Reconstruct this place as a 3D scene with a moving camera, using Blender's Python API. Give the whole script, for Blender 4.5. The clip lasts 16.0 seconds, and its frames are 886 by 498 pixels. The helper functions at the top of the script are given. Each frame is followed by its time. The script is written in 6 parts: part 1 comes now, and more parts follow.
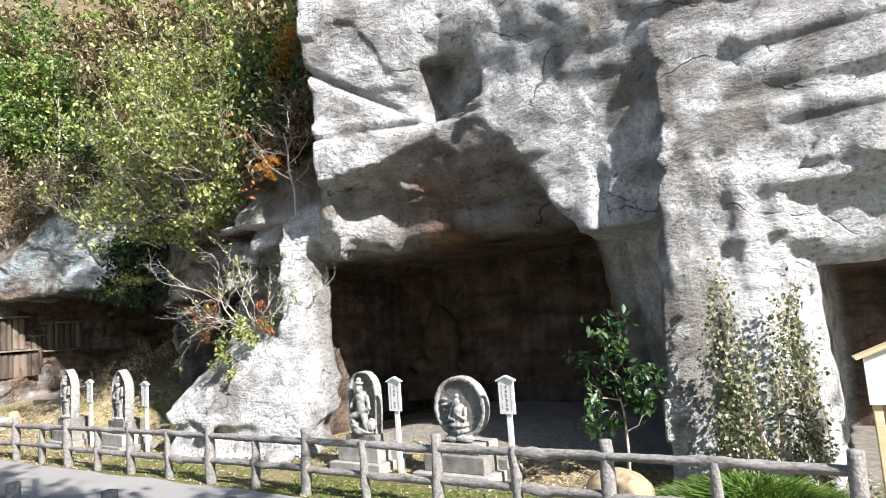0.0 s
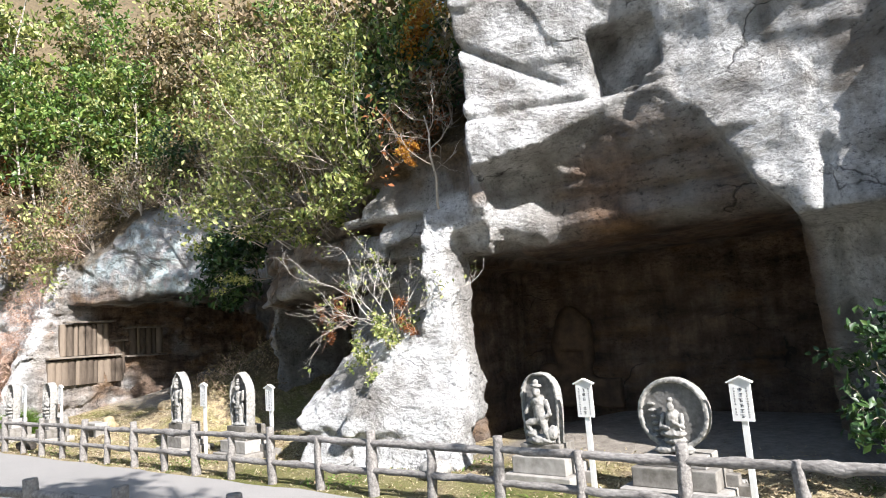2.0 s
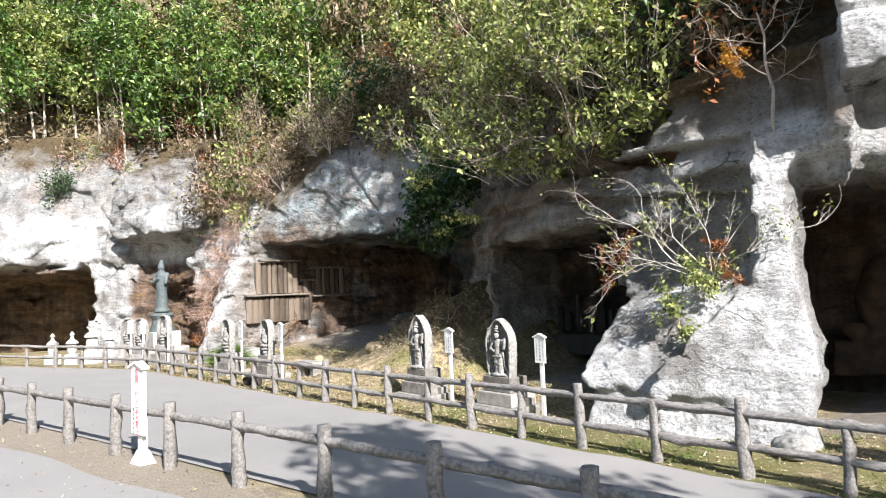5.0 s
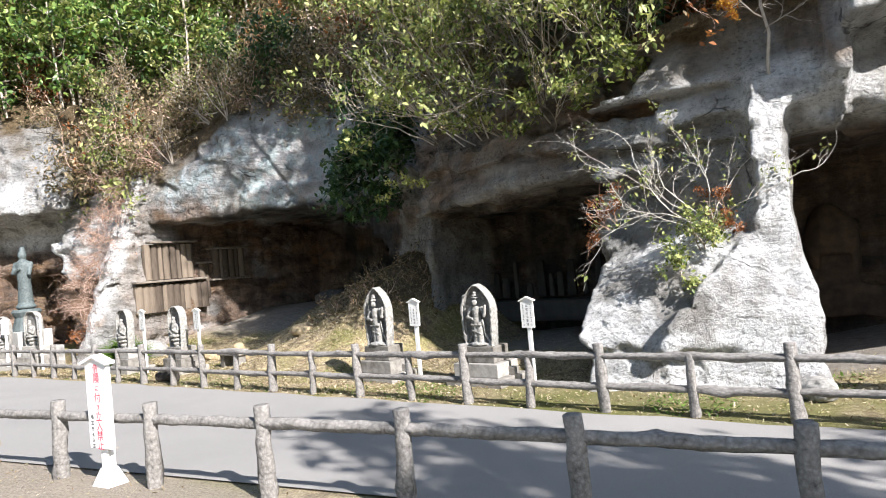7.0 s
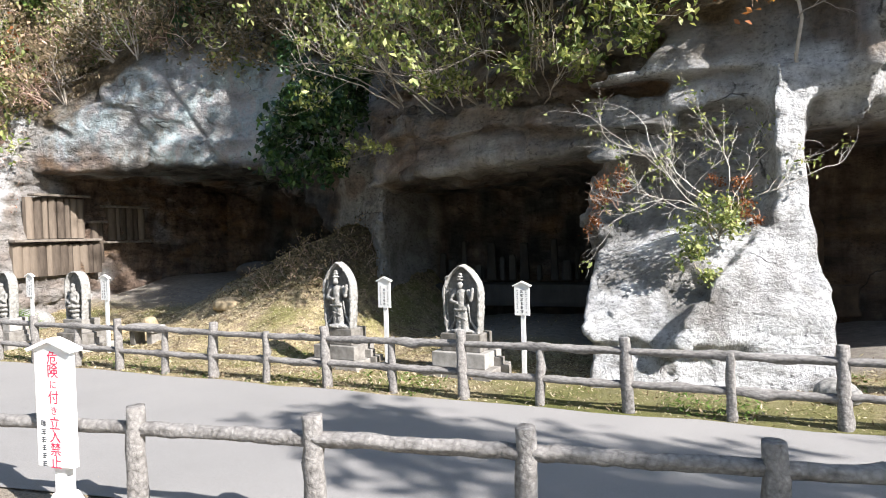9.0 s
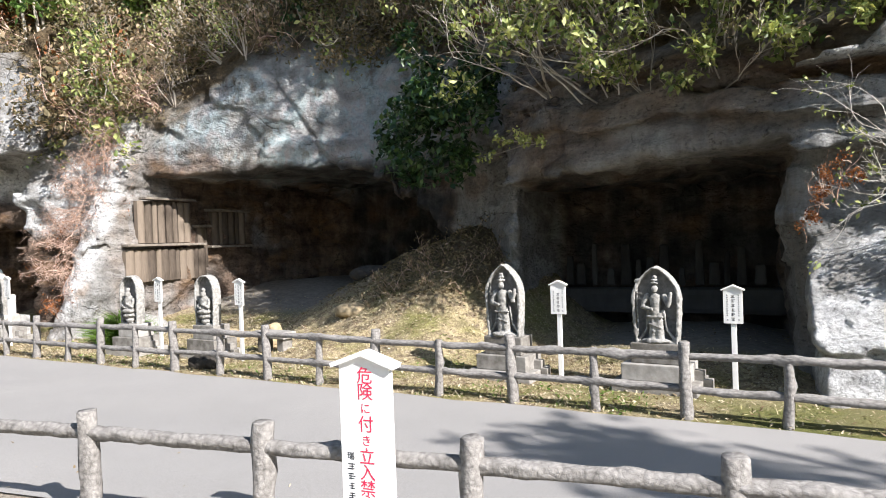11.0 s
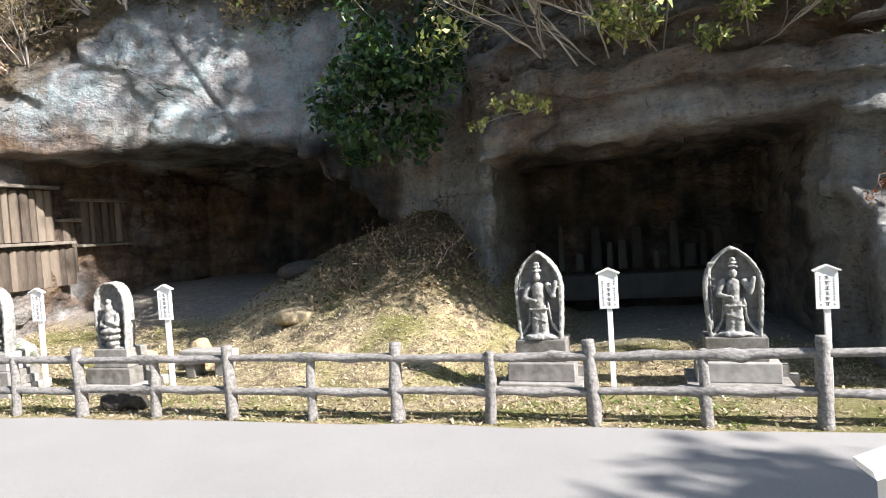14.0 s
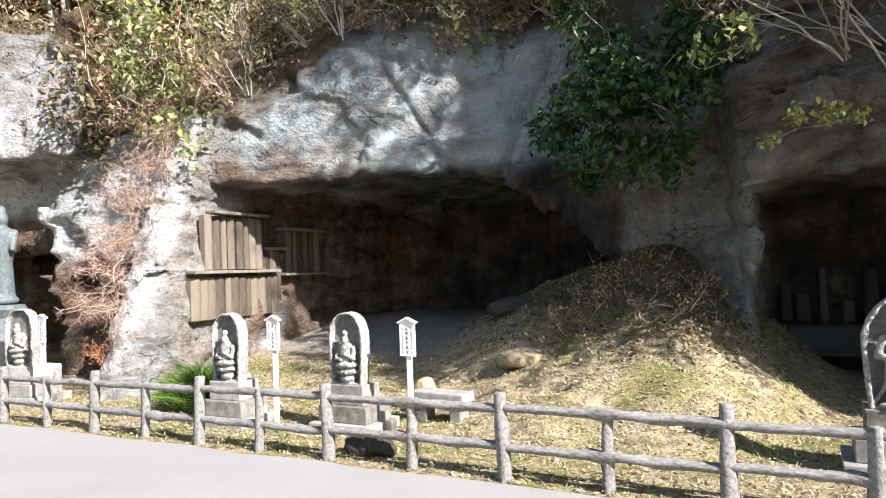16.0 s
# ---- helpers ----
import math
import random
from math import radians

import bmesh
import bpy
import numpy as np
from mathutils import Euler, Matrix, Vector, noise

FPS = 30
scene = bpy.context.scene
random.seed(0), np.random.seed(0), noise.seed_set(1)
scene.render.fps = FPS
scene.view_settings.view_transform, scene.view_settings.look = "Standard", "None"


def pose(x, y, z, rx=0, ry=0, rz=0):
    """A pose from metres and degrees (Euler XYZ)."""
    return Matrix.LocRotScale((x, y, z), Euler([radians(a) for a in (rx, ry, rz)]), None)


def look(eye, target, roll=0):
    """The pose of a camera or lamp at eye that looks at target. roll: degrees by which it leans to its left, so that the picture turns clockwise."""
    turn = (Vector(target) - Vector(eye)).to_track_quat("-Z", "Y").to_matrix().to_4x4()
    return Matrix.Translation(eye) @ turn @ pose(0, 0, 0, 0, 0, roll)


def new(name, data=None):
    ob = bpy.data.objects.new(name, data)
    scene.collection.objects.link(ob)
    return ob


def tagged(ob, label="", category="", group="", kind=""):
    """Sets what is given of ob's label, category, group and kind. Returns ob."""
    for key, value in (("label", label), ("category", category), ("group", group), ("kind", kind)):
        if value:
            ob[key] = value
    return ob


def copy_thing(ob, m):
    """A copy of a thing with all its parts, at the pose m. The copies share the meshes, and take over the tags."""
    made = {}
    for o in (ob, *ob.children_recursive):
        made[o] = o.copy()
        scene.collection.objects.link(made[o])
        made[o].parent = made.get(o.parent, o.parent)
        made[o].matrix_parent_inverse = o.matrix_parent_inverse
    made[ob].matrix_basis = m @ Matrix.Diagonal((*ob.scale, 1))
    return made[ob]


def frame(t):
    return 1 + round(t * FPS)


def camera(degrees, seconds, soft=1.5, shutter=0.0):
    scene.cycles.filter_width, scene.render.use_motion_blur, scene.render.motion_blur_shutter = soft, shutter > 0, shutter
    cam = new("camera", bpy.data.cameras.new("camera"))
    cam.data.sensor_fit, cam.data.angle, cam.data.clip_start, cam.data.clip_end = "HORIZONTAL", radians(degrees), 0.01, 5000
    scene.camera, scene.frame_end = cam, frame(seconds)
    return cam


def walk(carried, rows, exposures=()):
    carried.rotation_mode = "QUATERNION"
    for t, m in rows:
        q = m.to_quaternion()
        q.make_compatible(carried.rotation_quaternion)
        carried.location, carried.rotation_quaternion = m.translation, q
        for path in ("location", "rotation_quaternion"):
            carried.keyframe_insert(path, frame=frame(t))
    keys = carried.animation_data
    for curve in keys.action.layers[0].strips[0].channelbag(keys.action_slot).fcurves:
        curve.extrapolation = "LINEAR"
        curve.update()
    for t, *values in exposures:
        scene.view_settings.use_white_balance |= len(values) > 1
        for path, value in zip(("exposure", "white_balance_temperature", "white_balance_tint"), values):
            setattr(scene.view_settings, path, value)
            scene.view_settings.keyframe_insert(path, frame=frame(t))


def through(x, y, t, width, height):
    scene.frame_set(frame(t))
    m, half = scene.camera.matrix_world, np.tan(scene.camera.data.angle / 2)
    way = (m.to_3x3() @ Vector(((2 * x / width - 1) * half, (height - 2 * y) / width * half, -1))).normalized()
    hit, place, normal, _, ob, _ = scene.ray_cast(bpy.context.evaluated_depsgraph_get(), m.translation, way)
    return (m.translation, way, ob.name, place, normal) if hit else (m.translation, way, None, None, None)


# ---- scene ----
cam = camera(70.1, 16.0, soft=1.0)
PATH = [
    (0, (11.345, -5.578, 1.933), (10.266, -3.909, 2.159), -4.4),
    (0.5, (10.766, -5.598, 1.877), (9.657, -3.951, 2.110), -3.1),
    (1, (10.238, -5.730, 1.882), (9.113, -4.085, 2.048), -4.6),
    (1.5, (9.779, -5.833, 1.970), (8.581, -4.246, 2.190), -5.0),
    (2, (9.276, -5.852, 1.863), (8.113, -4.248, 2.134), -4.2),
    (2.5, (8.807, -6.037, 1.944), (7.656, -4.408, 2.101), -5.0),
    (3, (8.272, -6.089, 1.923), (6.966, -4.582, 2.063), -2.1),
    (3.5, (7.812, -6.130, 1.966), (6.472, -4.655, 2.139), -1.8),
    (4, (7.264, -6.250, 1.973), (5.848, -4.848, 2.147), -2.2),
    (4.5, (6.806, -6.468, 1.966), (5.406, -5.050, 2.143), -3.2),
    (5, (6.336, -6.536, 1.976), (4.897, -5.153, 2.105), -2.3),
    (5.2, (6.132, -6.491, 1.960), (4.717, -5.082, 2.077), -2.3),
    (7.3, (4.222, -6.920, 1.845), (3.181, -5.212, 1.831), -3.4),
    (7.5, (4.058, -6.850, 1.865), (3.053, -5.121, 1.812), -2.0),
    (8, (3.642, -6.857, 1.918), (2.618, -5.140, 1.884), -1.8),
    (8.5, (3.207, -6.738, 1.929), (2.280, -4.966, 1.959), -3.3),
    (9, (2.743, -6.694, 1.892), (1.937, -4.864, 1.846), -1.7),
    (9.5, (2.260, -6.673, 1.934), (1.415, -4.860, 1.930), -2.2),
    (10, (1.794, -6.666, 1.933), (0.844, -4.906, 1.949), -0.3),
    (10.2, (1.602, -6.716, 1.907), (0.647, -4.959, 1.916), -1.1),
    (12.3, (-0.315, -6.630, 1.838), (-1.200, -4.836, 1.796), -2.4),
    (12.5, (-0.479, -6.564, 1.843), (-1.236, -4.713, 1.815), -2.3),
    (13, (-0.900, -6.259, 1.859), (-1.416, -4.327, 1.821), -2.7),
    (13.5, (-1.279, -6.007, 1.856), (-1.816, -4.082, 1.795), -1.3),
    (14, (-1.661, -5.783, 1.876), (-2.166, -3.849, 1.803), -3.7),
    (14.5, (-2.062, -5.560, 1.865), (-2.645, -3.647, 1.839), -3.1),
    (15, (-2.499, -5.430, 1.851), (-3.148, -3.538, 1.874), -3.8),
    (15.5, (-2.983, -5.385, 1.857), (-3.819, -3.569, 1.914), -4.4),
    (16, (-3.465, -5.311, 1.867), (-4.350, -3.519, 1.940), -2.2),
]
walk(cam, [(t, look(eye, target, roll)) for t, eye, target, roll in PATH], exposures=((0.0, 1.35), (3.0, 1.46), (5.0, 1.28), (8.5, 1.36), (12.5, 1.24), (13.2, 1.32), (14.3, 1.58), (16.0, 1.57)))

# ---- world, sun, exposure ----
SUN_DIR = Vector((-2.0, 0.62, -1.52)).normalized()
sun = new("sun", bpy.data.lights.new("sun", "SUN"))
sun.data.energy, sun.data.angle, sun.data.color = 5.0, radians(0.53), (1.0, 0.963, 0.952)
sun.matrix_world = look((20, -10, 20), Vector((20, -10, 20)) + SUN_DIR)
world = bpy.data.worlds.new("world")
scene.world = world
world.use_nodes = True
sky = world.node_tree.nodes.new("ShaderNodeTexSky")
sky.sky_type, sky.sun_disc = "NISHITA", False
sky.sun_elevation = math.asin(-SUN_DIR.z)
sky.sun_rotation = math.atan2(-SUN_DIR.x, -SUN_DIR.y)
sky.air_density, sky.dust_density = 1.0, 0.6
world.node_tree.links.new(sky.outputs[0], world.node_tree.nodes["Background"].inputs[0])
world.node_tree.nodes["Background"].inputs[1].default_value = 0.1

RNG = np.random.default_rng(7)


# ---- materials ----
def material(name, rough=0.8, spec=0.3):
    m = bpy.data.materials.new(name)
    m.use_nodes = True
    nt = m.node_tree
    b = nt.nodes["Principled BSDF"]
    b.inputs["Roughness"].default_value = rough
    b.inputs["Specular IOR Level"].default_value = spec
    return m, nt, b


def node(nt, kind, **kw):
    n = nt.nodes.new("ShaderNode" + kind)
    for k, v in kw.items():
        if k in n.inputs:
            n.inputs[k].default_value = v
    return n


def coords(nt, scale=(1, 1, 1)):
    tc = nt.nodes.new("ShaderNodeTexCoord")
    mp = nt.nodes.new("ShaderNodeMapping")
    mp.inputs["Scale"].default_value = scale
    nt.links.new(tc.outputs["Object"], mp.inputs["Vector"])
    return mp.outputs["Vector"]


def noise_tex(nt, scale, detail=6, rough=0.6, vec=None, stretch=(1, 1, 1)):
    n = node(nt, "TexNoise", Scale=scale, Detail=detail, Roughness=rough)
    nt.links.new(vec or coords(nt, stretch), n.inputs["Vector"])
    return n.outputs["Fac"]


def ramp(nt, fac, stops):
    r = nt.nodes.new("ShaderNodeValToRGB")
    while len(r.color_ramp.elements) < len(stops):
        r.color_ramp.elements.new(0.5)
    for e, (p, c) in zip(r.color_ramp.elements, stops):
        e.position = p
        e.color = (*c, 1) if len(c) == 3 else c
    nt.links.new(fac, r.inputs["Fac"])
    return r.outputs["Color"]


def mixed(nt, fac, a, b, kind="MIX"):
    m = nt.nodes.new("ShaderNodeMix")
    m.data_type, m.blend_type = "RGBA", kind
    for sock, val in ((m.inputs[0], fac), (m.inputs[6], a), (m.inputs[7], b)):
        if isinstance(val, bpy.types.NodeSocket):
            nt.links.new(val, sock)
        else:
            sock.default_value = val if isinstance(val, (int, float)) else (*val, 1)
    return m.outputs[2]


def maths(nt, op, a, b=0.0):
    m = nt.nodes.new("ShaderNodeMath")
    m.operation = op
    for sock, val in ((m.inputs[0], a), (m.inputs[1], b)):
        if isinstance(val, bpy.types.NodeSocket):
            nt.links.new(val, sock)
        else:
            sock.default_value = val
    return m.outputs[0]


def bump(nt, b, height, strength, distance):
    n = node(nt, "Bump", Strength=strength, Distance=distance)
    nt.links.new(height, n.inputs["Height"])
    nt.links.new(n.outputs["Normal"], b.inputs["Normal"])


def attribute(nt, name):
    a = nt.nodes.new("ShaderNodeAttribute")
    a.attribute_name = name
    return a


GREY = lambda v: (v, v, v)


def rock_material():
    m, nt, b = material("tuff_rock", 0.92, 0.2)
    big = noise_tex(nt, 0.55, 5, 0.6)
    strata = noise_tex(nt, 1.4, 8, 0.68, stretch=(0.6, 0.6, 1.5))
    streak = noise_tex(nt, 1.7, 6, 0.65, stretch=(2.2, 2.2, 0.28))
    fine = noise_tex(nt, 14, 8, 0.75)
    grain = noise_tex(nt, 60, 4, 0.7)
    base = ramp(nt, strata, [(0.25, (0.17, 0.155, 0.14)), (0.48, (0.33, 0.31, 0.285)), (0.7, (0.5, 0.48, 0.45))])
    cool = ramp(nt, streak, [(0.3, (0.13, 0.13, 0.125)), (0.5, (0.28, 0.28, 0.27)), (0.72, (0.46, 0.455, 0.44))])
    col = mixed(nt, ramp(nt, big, [(0.35, GREY(0)), (0.65, GREY(1))]), base, cool)
    tone = attribute(nt, "tone")
    sep = nt.nodes.new("ShaderNodeSeparateColor")
    nt.links.new(tone.outputs["Color"], sep.inputs[0])
    mottle = maths(nt, "ADD", maths(nt, "MULTIPLY", streak, 0.35), maths(nt, "MULTIPLY", noise_tex(nt, 1.5, 8, 0.7), 0.65))
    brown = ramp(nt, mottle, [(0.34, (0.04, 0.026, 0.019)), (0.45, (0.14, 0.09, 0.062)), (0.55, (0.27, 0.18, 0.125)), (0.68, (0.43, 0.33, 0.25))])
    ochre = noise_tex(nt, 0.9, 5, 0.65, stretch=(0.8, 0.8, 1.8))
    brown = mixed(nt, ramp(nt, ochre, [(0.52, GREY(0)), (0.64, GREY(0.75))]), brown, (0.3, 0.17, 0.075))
    hue = noise_tex(nt, 0.62, 8, 0.66, stretch=(1.2, 1, 0.8))
    lichen = mixed(nt, 0.2, ramp(nt, hue, [(0.33, (0.17, 0.13, 0.09)), (0.4, (0.4, 0.5, 0.53)), (0.47, (0.52, 0.48, 0.47)), (0.53, (0.42, 0.52, 0.53)), (0.58, (0.3, 0.28, 0.24)), (0.66, (0.62, 0.64, 0.64))]),
                   ramp(nt, fine, [(0.3, (0.16, 0.17, 0.17)), (0.5, (0.4, 0.42, 0.42)), (0.7, (0.62, 0.62, 0.6))]))
    pale = ramp(nt, fine, [(0.3, (0.36, 0.36, 0.355)), (0.45, (0.66, 0.66, 0.655)), (0.63, (0.8, 0.8, 0.795))])
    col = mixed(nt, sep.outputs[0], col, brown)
    col = mixed(nt, sep.outputs[1], col, lichen)
    col = mixed(nt, sep.outputs[2], col, pale)
    col = mixed(nt, 0.75, col, ramp(nt, fine, [(0.3, GREY(0.62)), (0.45, GREY(1.0)), (0.7, GREY(1.15))]), "MULTIPLY")
    blot = noise_tex(nt, 3.2, 8, 0.7)
    col = mixed(nt, ramp(nt, blot, [(0.56, GREY(0)), (0.7, GREY(0.6))]), col, (0.15, 0.142, 0.13))
    stain = noise_tex(nt, 0.7, 6, 0.7, stretch=(1.6, 1.6, 0.5))
    col = mixed(nt, ramp(nt, stain, [(0.54, GREY(0)), (0.68, GREY(0.45))]), col, (0.2, 0.15, 0.1))
    # pits in clusters, bedding lines and hairline cracks
    speck = noise_tex(nt, 13, 7, 0.75, stretch=(1, 1, 1.6))
    cluster = ramp(nt, noise_tex(nt, 1.25, 5, 0.65), [(0.4, GREY(0.12)), (0.58, GREY(0.95))])
    calm = maths(nt, "SUBTRACT", 1.0, maths(nt, "MULTIPLY", sep.outputs[1], 0.75))
    col = mixed(nt, maths(nt, "MULTIPLY", cluster, calm), col, ramp(nt, speck, [(0.37, GREY(0.34)), (0.46, GREY(0.95)), (0.7, GREY(1.12))]), "MULTIPLY")
    bed = noise_tex(nt, 1.5, 6, 0.6, stretch=(0.5, 0.5, 2.6))
    col = mixed(nt, maths(nt, "ADD", maths(nt, "MULTIPLY", sep.outputs[0], 0.45), 0.2), col, ramp(nt, bed, [(0.38, GREY(0.38)), (0.47, GREY(0.95)), (0.62, GREY(1.4))]), "MULTIPLY")
    split = nt.nodes.new("ShaderNodeTexVoronoi")
    split.feature = "DISTANCE_TO_EDGE"
    split.inputs["Scale"].default_value = 0.62
    sway = nt.nodes.new("ShaderNodeVectorMath")
    sway.operation = "MULTIPLY_ADD"
    sn = node(nt, "TexNoise", Scale=1.6, Detail=6)
    nt.links.new(coords(nt), sn.inputs["Vector"])
    nt.links.new(sn.outputs["Color"], sway.inputs[0])
    sway.inputs[1].default_value = (0.7, 0.7, 0.7)
    nt.links.new(coords(nt, (0.8, 0.8, 1.3)), sway.inputs[2])
    nt.links.new(sway.outputs[0], split.inputs["Vector"])
    line = ramp(nt, split.outputs["Distance"], [(0.002, GREY(0.8)), (0.01, GREY(0))])
    line = mixed(nt, 1.0, line, ramp(nt, noise_tex(nt, 1.1, 5, 0.65), [(0.52, GREY(0)), (0.6, GREY(1))]), "MULTIPLY")
    col = mixed(nt, line, col, (0.045, 0.04, 0.035))
    # dark grey over cave insides and brow: shade put into the rock colour
    shade_tint = ramp(nt, mottle, [(0.35, (0.02, 0.02, 0.021)), (0.5, (0.055, 0.054, 0.053)), (0.66, (0.15, 0.145, 0.135))])
    col = mixed(nt, attribute(nt, "shade_tint").outputs["Fac"], col, shade_tint)
    earth = ramp(nt, fine, [(0.3, (0.045, 0.035, 0.02)), (0.6, (0.16, 0.115, 0.065)), (0.8, (0.27, 0.2, 0.12))])
    col = mixed(nt, attribute(nt, "soil").outputs["Fac"], col, earth)
    nt.links.new(col, b.inputs["Base Color"])
    h = maths(nt, "ADD", maths(nt, "MULTIPLY", fine, 0.85), maths(nt, "MULTIPLY", grain, 0.15))
    h = maths(nt, "ADD", h, maths(nt, "MULTIPLY", strata, 1.0))
    chip = node(nt, "TexVoronoi", Scale=7.0)
    warp = nt.nodes.new("ShaderNodeVectorMath")
    warp.operation = "MULTIPLY_ADD"
    wn = node(nt, "TexNoise", Scale=4.0, Detail=5)
    nt.links.new(coords(nt), wn.inputs["Vector"])
    nt.links.new(wn.outputs["Color"], warp.inputs[0])
    warp.inputs[1].default_value = (0.5, 0.5, 0.5)
    nt.links.new(coords(nt, (1, 1, 1.5)), warp.inputs[2])
    nt.links.new(warp.outputs[0], chip.inputs["Vector"])
    h = maths(nt, "ADD", h, maths(nt, "MULTIPLY", chip.outputs["Distance"], 0.45))
    mid = noise_tex(nt, 5.5, 8, 0.72, stretch=(1, 1, 1.25))
    h = maths(nt, "ADD", h, maths(nt, "MULTIPLY", mid, 1.6))
    h = maths(nt, "ADD", h, maths(nt, "MULTIPLY", speck, 0.7))
    h = maths(nt, "SUBTRACT", h, maths(nt, "MULTIPLY", line, 0.8))
    h = maths(nt, "ADD", h, maths(nt, "MULTIPLY", bed, 0.6))
    bump(nt, b, h, 1.0, 0.085)
    return m


def simple(name, dark, light, scale=8, rough=0.85, bumpy=0.3, dist=0.01, spec=0.3, stretch=(1, 1, 1), island=0.0, own=0.0):
    m, nt, b = material(name, rough, spec)
    n = noise_tex(nt, scale, 7, 0.65, stretch=stretch)
    n2 = noise_tex(nt, scale * 0.12, 4, 0.6, stretch=stretch)
    f = maths(nt, "ADD", maths(nt, "MULTIPLY", n, 0.65), maths(nt, "MULTIPLY", n2, 0.35))
    if island:
        g = nt.nodes.new("ShaderNodeNewGeometry")
        f = maths(nt, "ADD", maths(nt, "MULTIPLY", f, 1 - island), maths(nt, "MULTIPLY", g.outputs["Random Per Island"], island))
    if own:
        g = nt.nodes.new("ShaderNodeObjectInfo")
        f = maths(nt, "ADD", maths(nt, "MULTIPLY", f, 1 - own), maths(nt, "MULTIPLY", g.outputs["Random"], own))
    nt.links.new(ramp(nt, f, [(0.3, dark), (0.7, light)]), b.inputs["Base Color"])
    if bumpy:
        bump(nt, b, n, bumpy, dist)
    return m


def leaf_material(name, stops, spec=0.4, rough=0.5, through=0.35):
    m, nt, b = material(name, rough, spec)
    g = nt.nodes.new("ShaderNodeNewGeometry")
    col = ramp(nt, g.outputs["Random Per Island"], stops)
    nt.links.new(col, b.inputs["Base Color"])
    t = nt.nodes.new("ShaderNodeBsdfTranslucent")
    nt.links.new(mixed(nt, 1.0, col, (1.0, 1.0, 0.6), "MULTIPLY"), t.inputs["Color"])
    mx = nt.nodes.new("ShaderNodeMixShader")
    mx.inputs[0].default_value = through
    nt.links.new(b.outputs[0], mx.inputs[1])
    nt.links.new(t.outputs[0], mx.inputs[2])
    nt.links.new(mx.outputs[0], nt.nodes["Material Output"].inputs["Surface"])
    return m


def ground_material():
    m, nt, b = material("grassy_soil", 0.95, 0.15)
    patch = noise_tex(nt, 0.9, 5, 0.6)
    mid = noise_tex(nt, 7, 8, 0.75)
    fine = noise_tex(nt, 45, 6, 0.75)
    straw = ramp(nt, fine, [(0.3, (0.15, 0.11, 0.06)), (0.5, (0.4, 0.33, 0.19)), (0.7, (0.6, 0.53, 0.36))])
    moss = ramp(nt, fine, [(0.3, (0.06, 0.075, 0.02)), (0.6, (0.2, 0.2, 0.05)), (0.8, (0.32, 0.3, 0.09))])
    soil = ramp(nt, fine, [(0.3, (0.08, 0.055, 0.035)), (0.7, (0.27, 0.21, 0.15))])
    col = mixed(nt, ramp(nt, mid, [(0.42, GREY(0)), (0.6, GREY(1))]), straw, soil)
    col = mixed(nt, ramp(nt, patch, [(0.46, GREY(0)), (0.62, GREY(0.75))]), col, moss)
    tone = attribute(nt, "tone")
    sep = nt.nodes.new("ShaderNodeSeparateColor")
    nt.links.new(tone.outputs["Color"], sep.inputs[0])
    dust = ramp(nt, mid, [(0.3, (0.15, 0.13, 0.11)), (0.7, (0.34, 0.31, 0.265))])
    col = mixed(nt, sep.outputs[0], col, dust)
    verge = ramp(nt, mid, [(0.35, (0.05, 0.062, 0.016)), (0.55, (0.14, 0.145, 0.045)), (0.7, (0.26, 0.22, 0.11))])
    col = mixed(nt, attribute(nt, "moss").outputs["Fac"], col, verge)
    sand = ramp(nt, fine, [(0.3, (0.17, 0.14, 0.11)), (0.7, (0.4, 0.355, 0.3))])
    col = mixed(nt, sep.outputs[1], col, sand)
    humus = ramp(nt, mid, [(0.3, (0.035, 0.025, 0.016)), (0.7, (0.16, 0.115, 0.075))])
    col = mixed(nt, sep.outputs[2], col, humus)
    nt.links.new(col, b.inputs["Base Color"])
    bump(nt, b, maths(nt, "ADD", mid, fine), 0.8, 0.03)
    return m


def asphalt_material():
    m, nt, b = material("worn_asphalt", 0.88, 0.3)
    big = noise_tex(nt, 0.6, 5, 0.6)
    fine = noise_tex(nt, 120, 3, 0.7)
    col = mixed(nt, 0.6, ramp(nt, big, [(0.3, (0.225, 0.217, 0.207)), (0.7, (0.315, 0.3, 0.285))]),
                ramp(nt, fine, [(0.3, (0.13, 0.127, 0.123)), (0.7, (0.38, 0.365, 0.348))]))
    nt.links.new(col, b.inputs["Base Color"])
    bump(nt, b, fine, 0.35, 0.004)
    return m


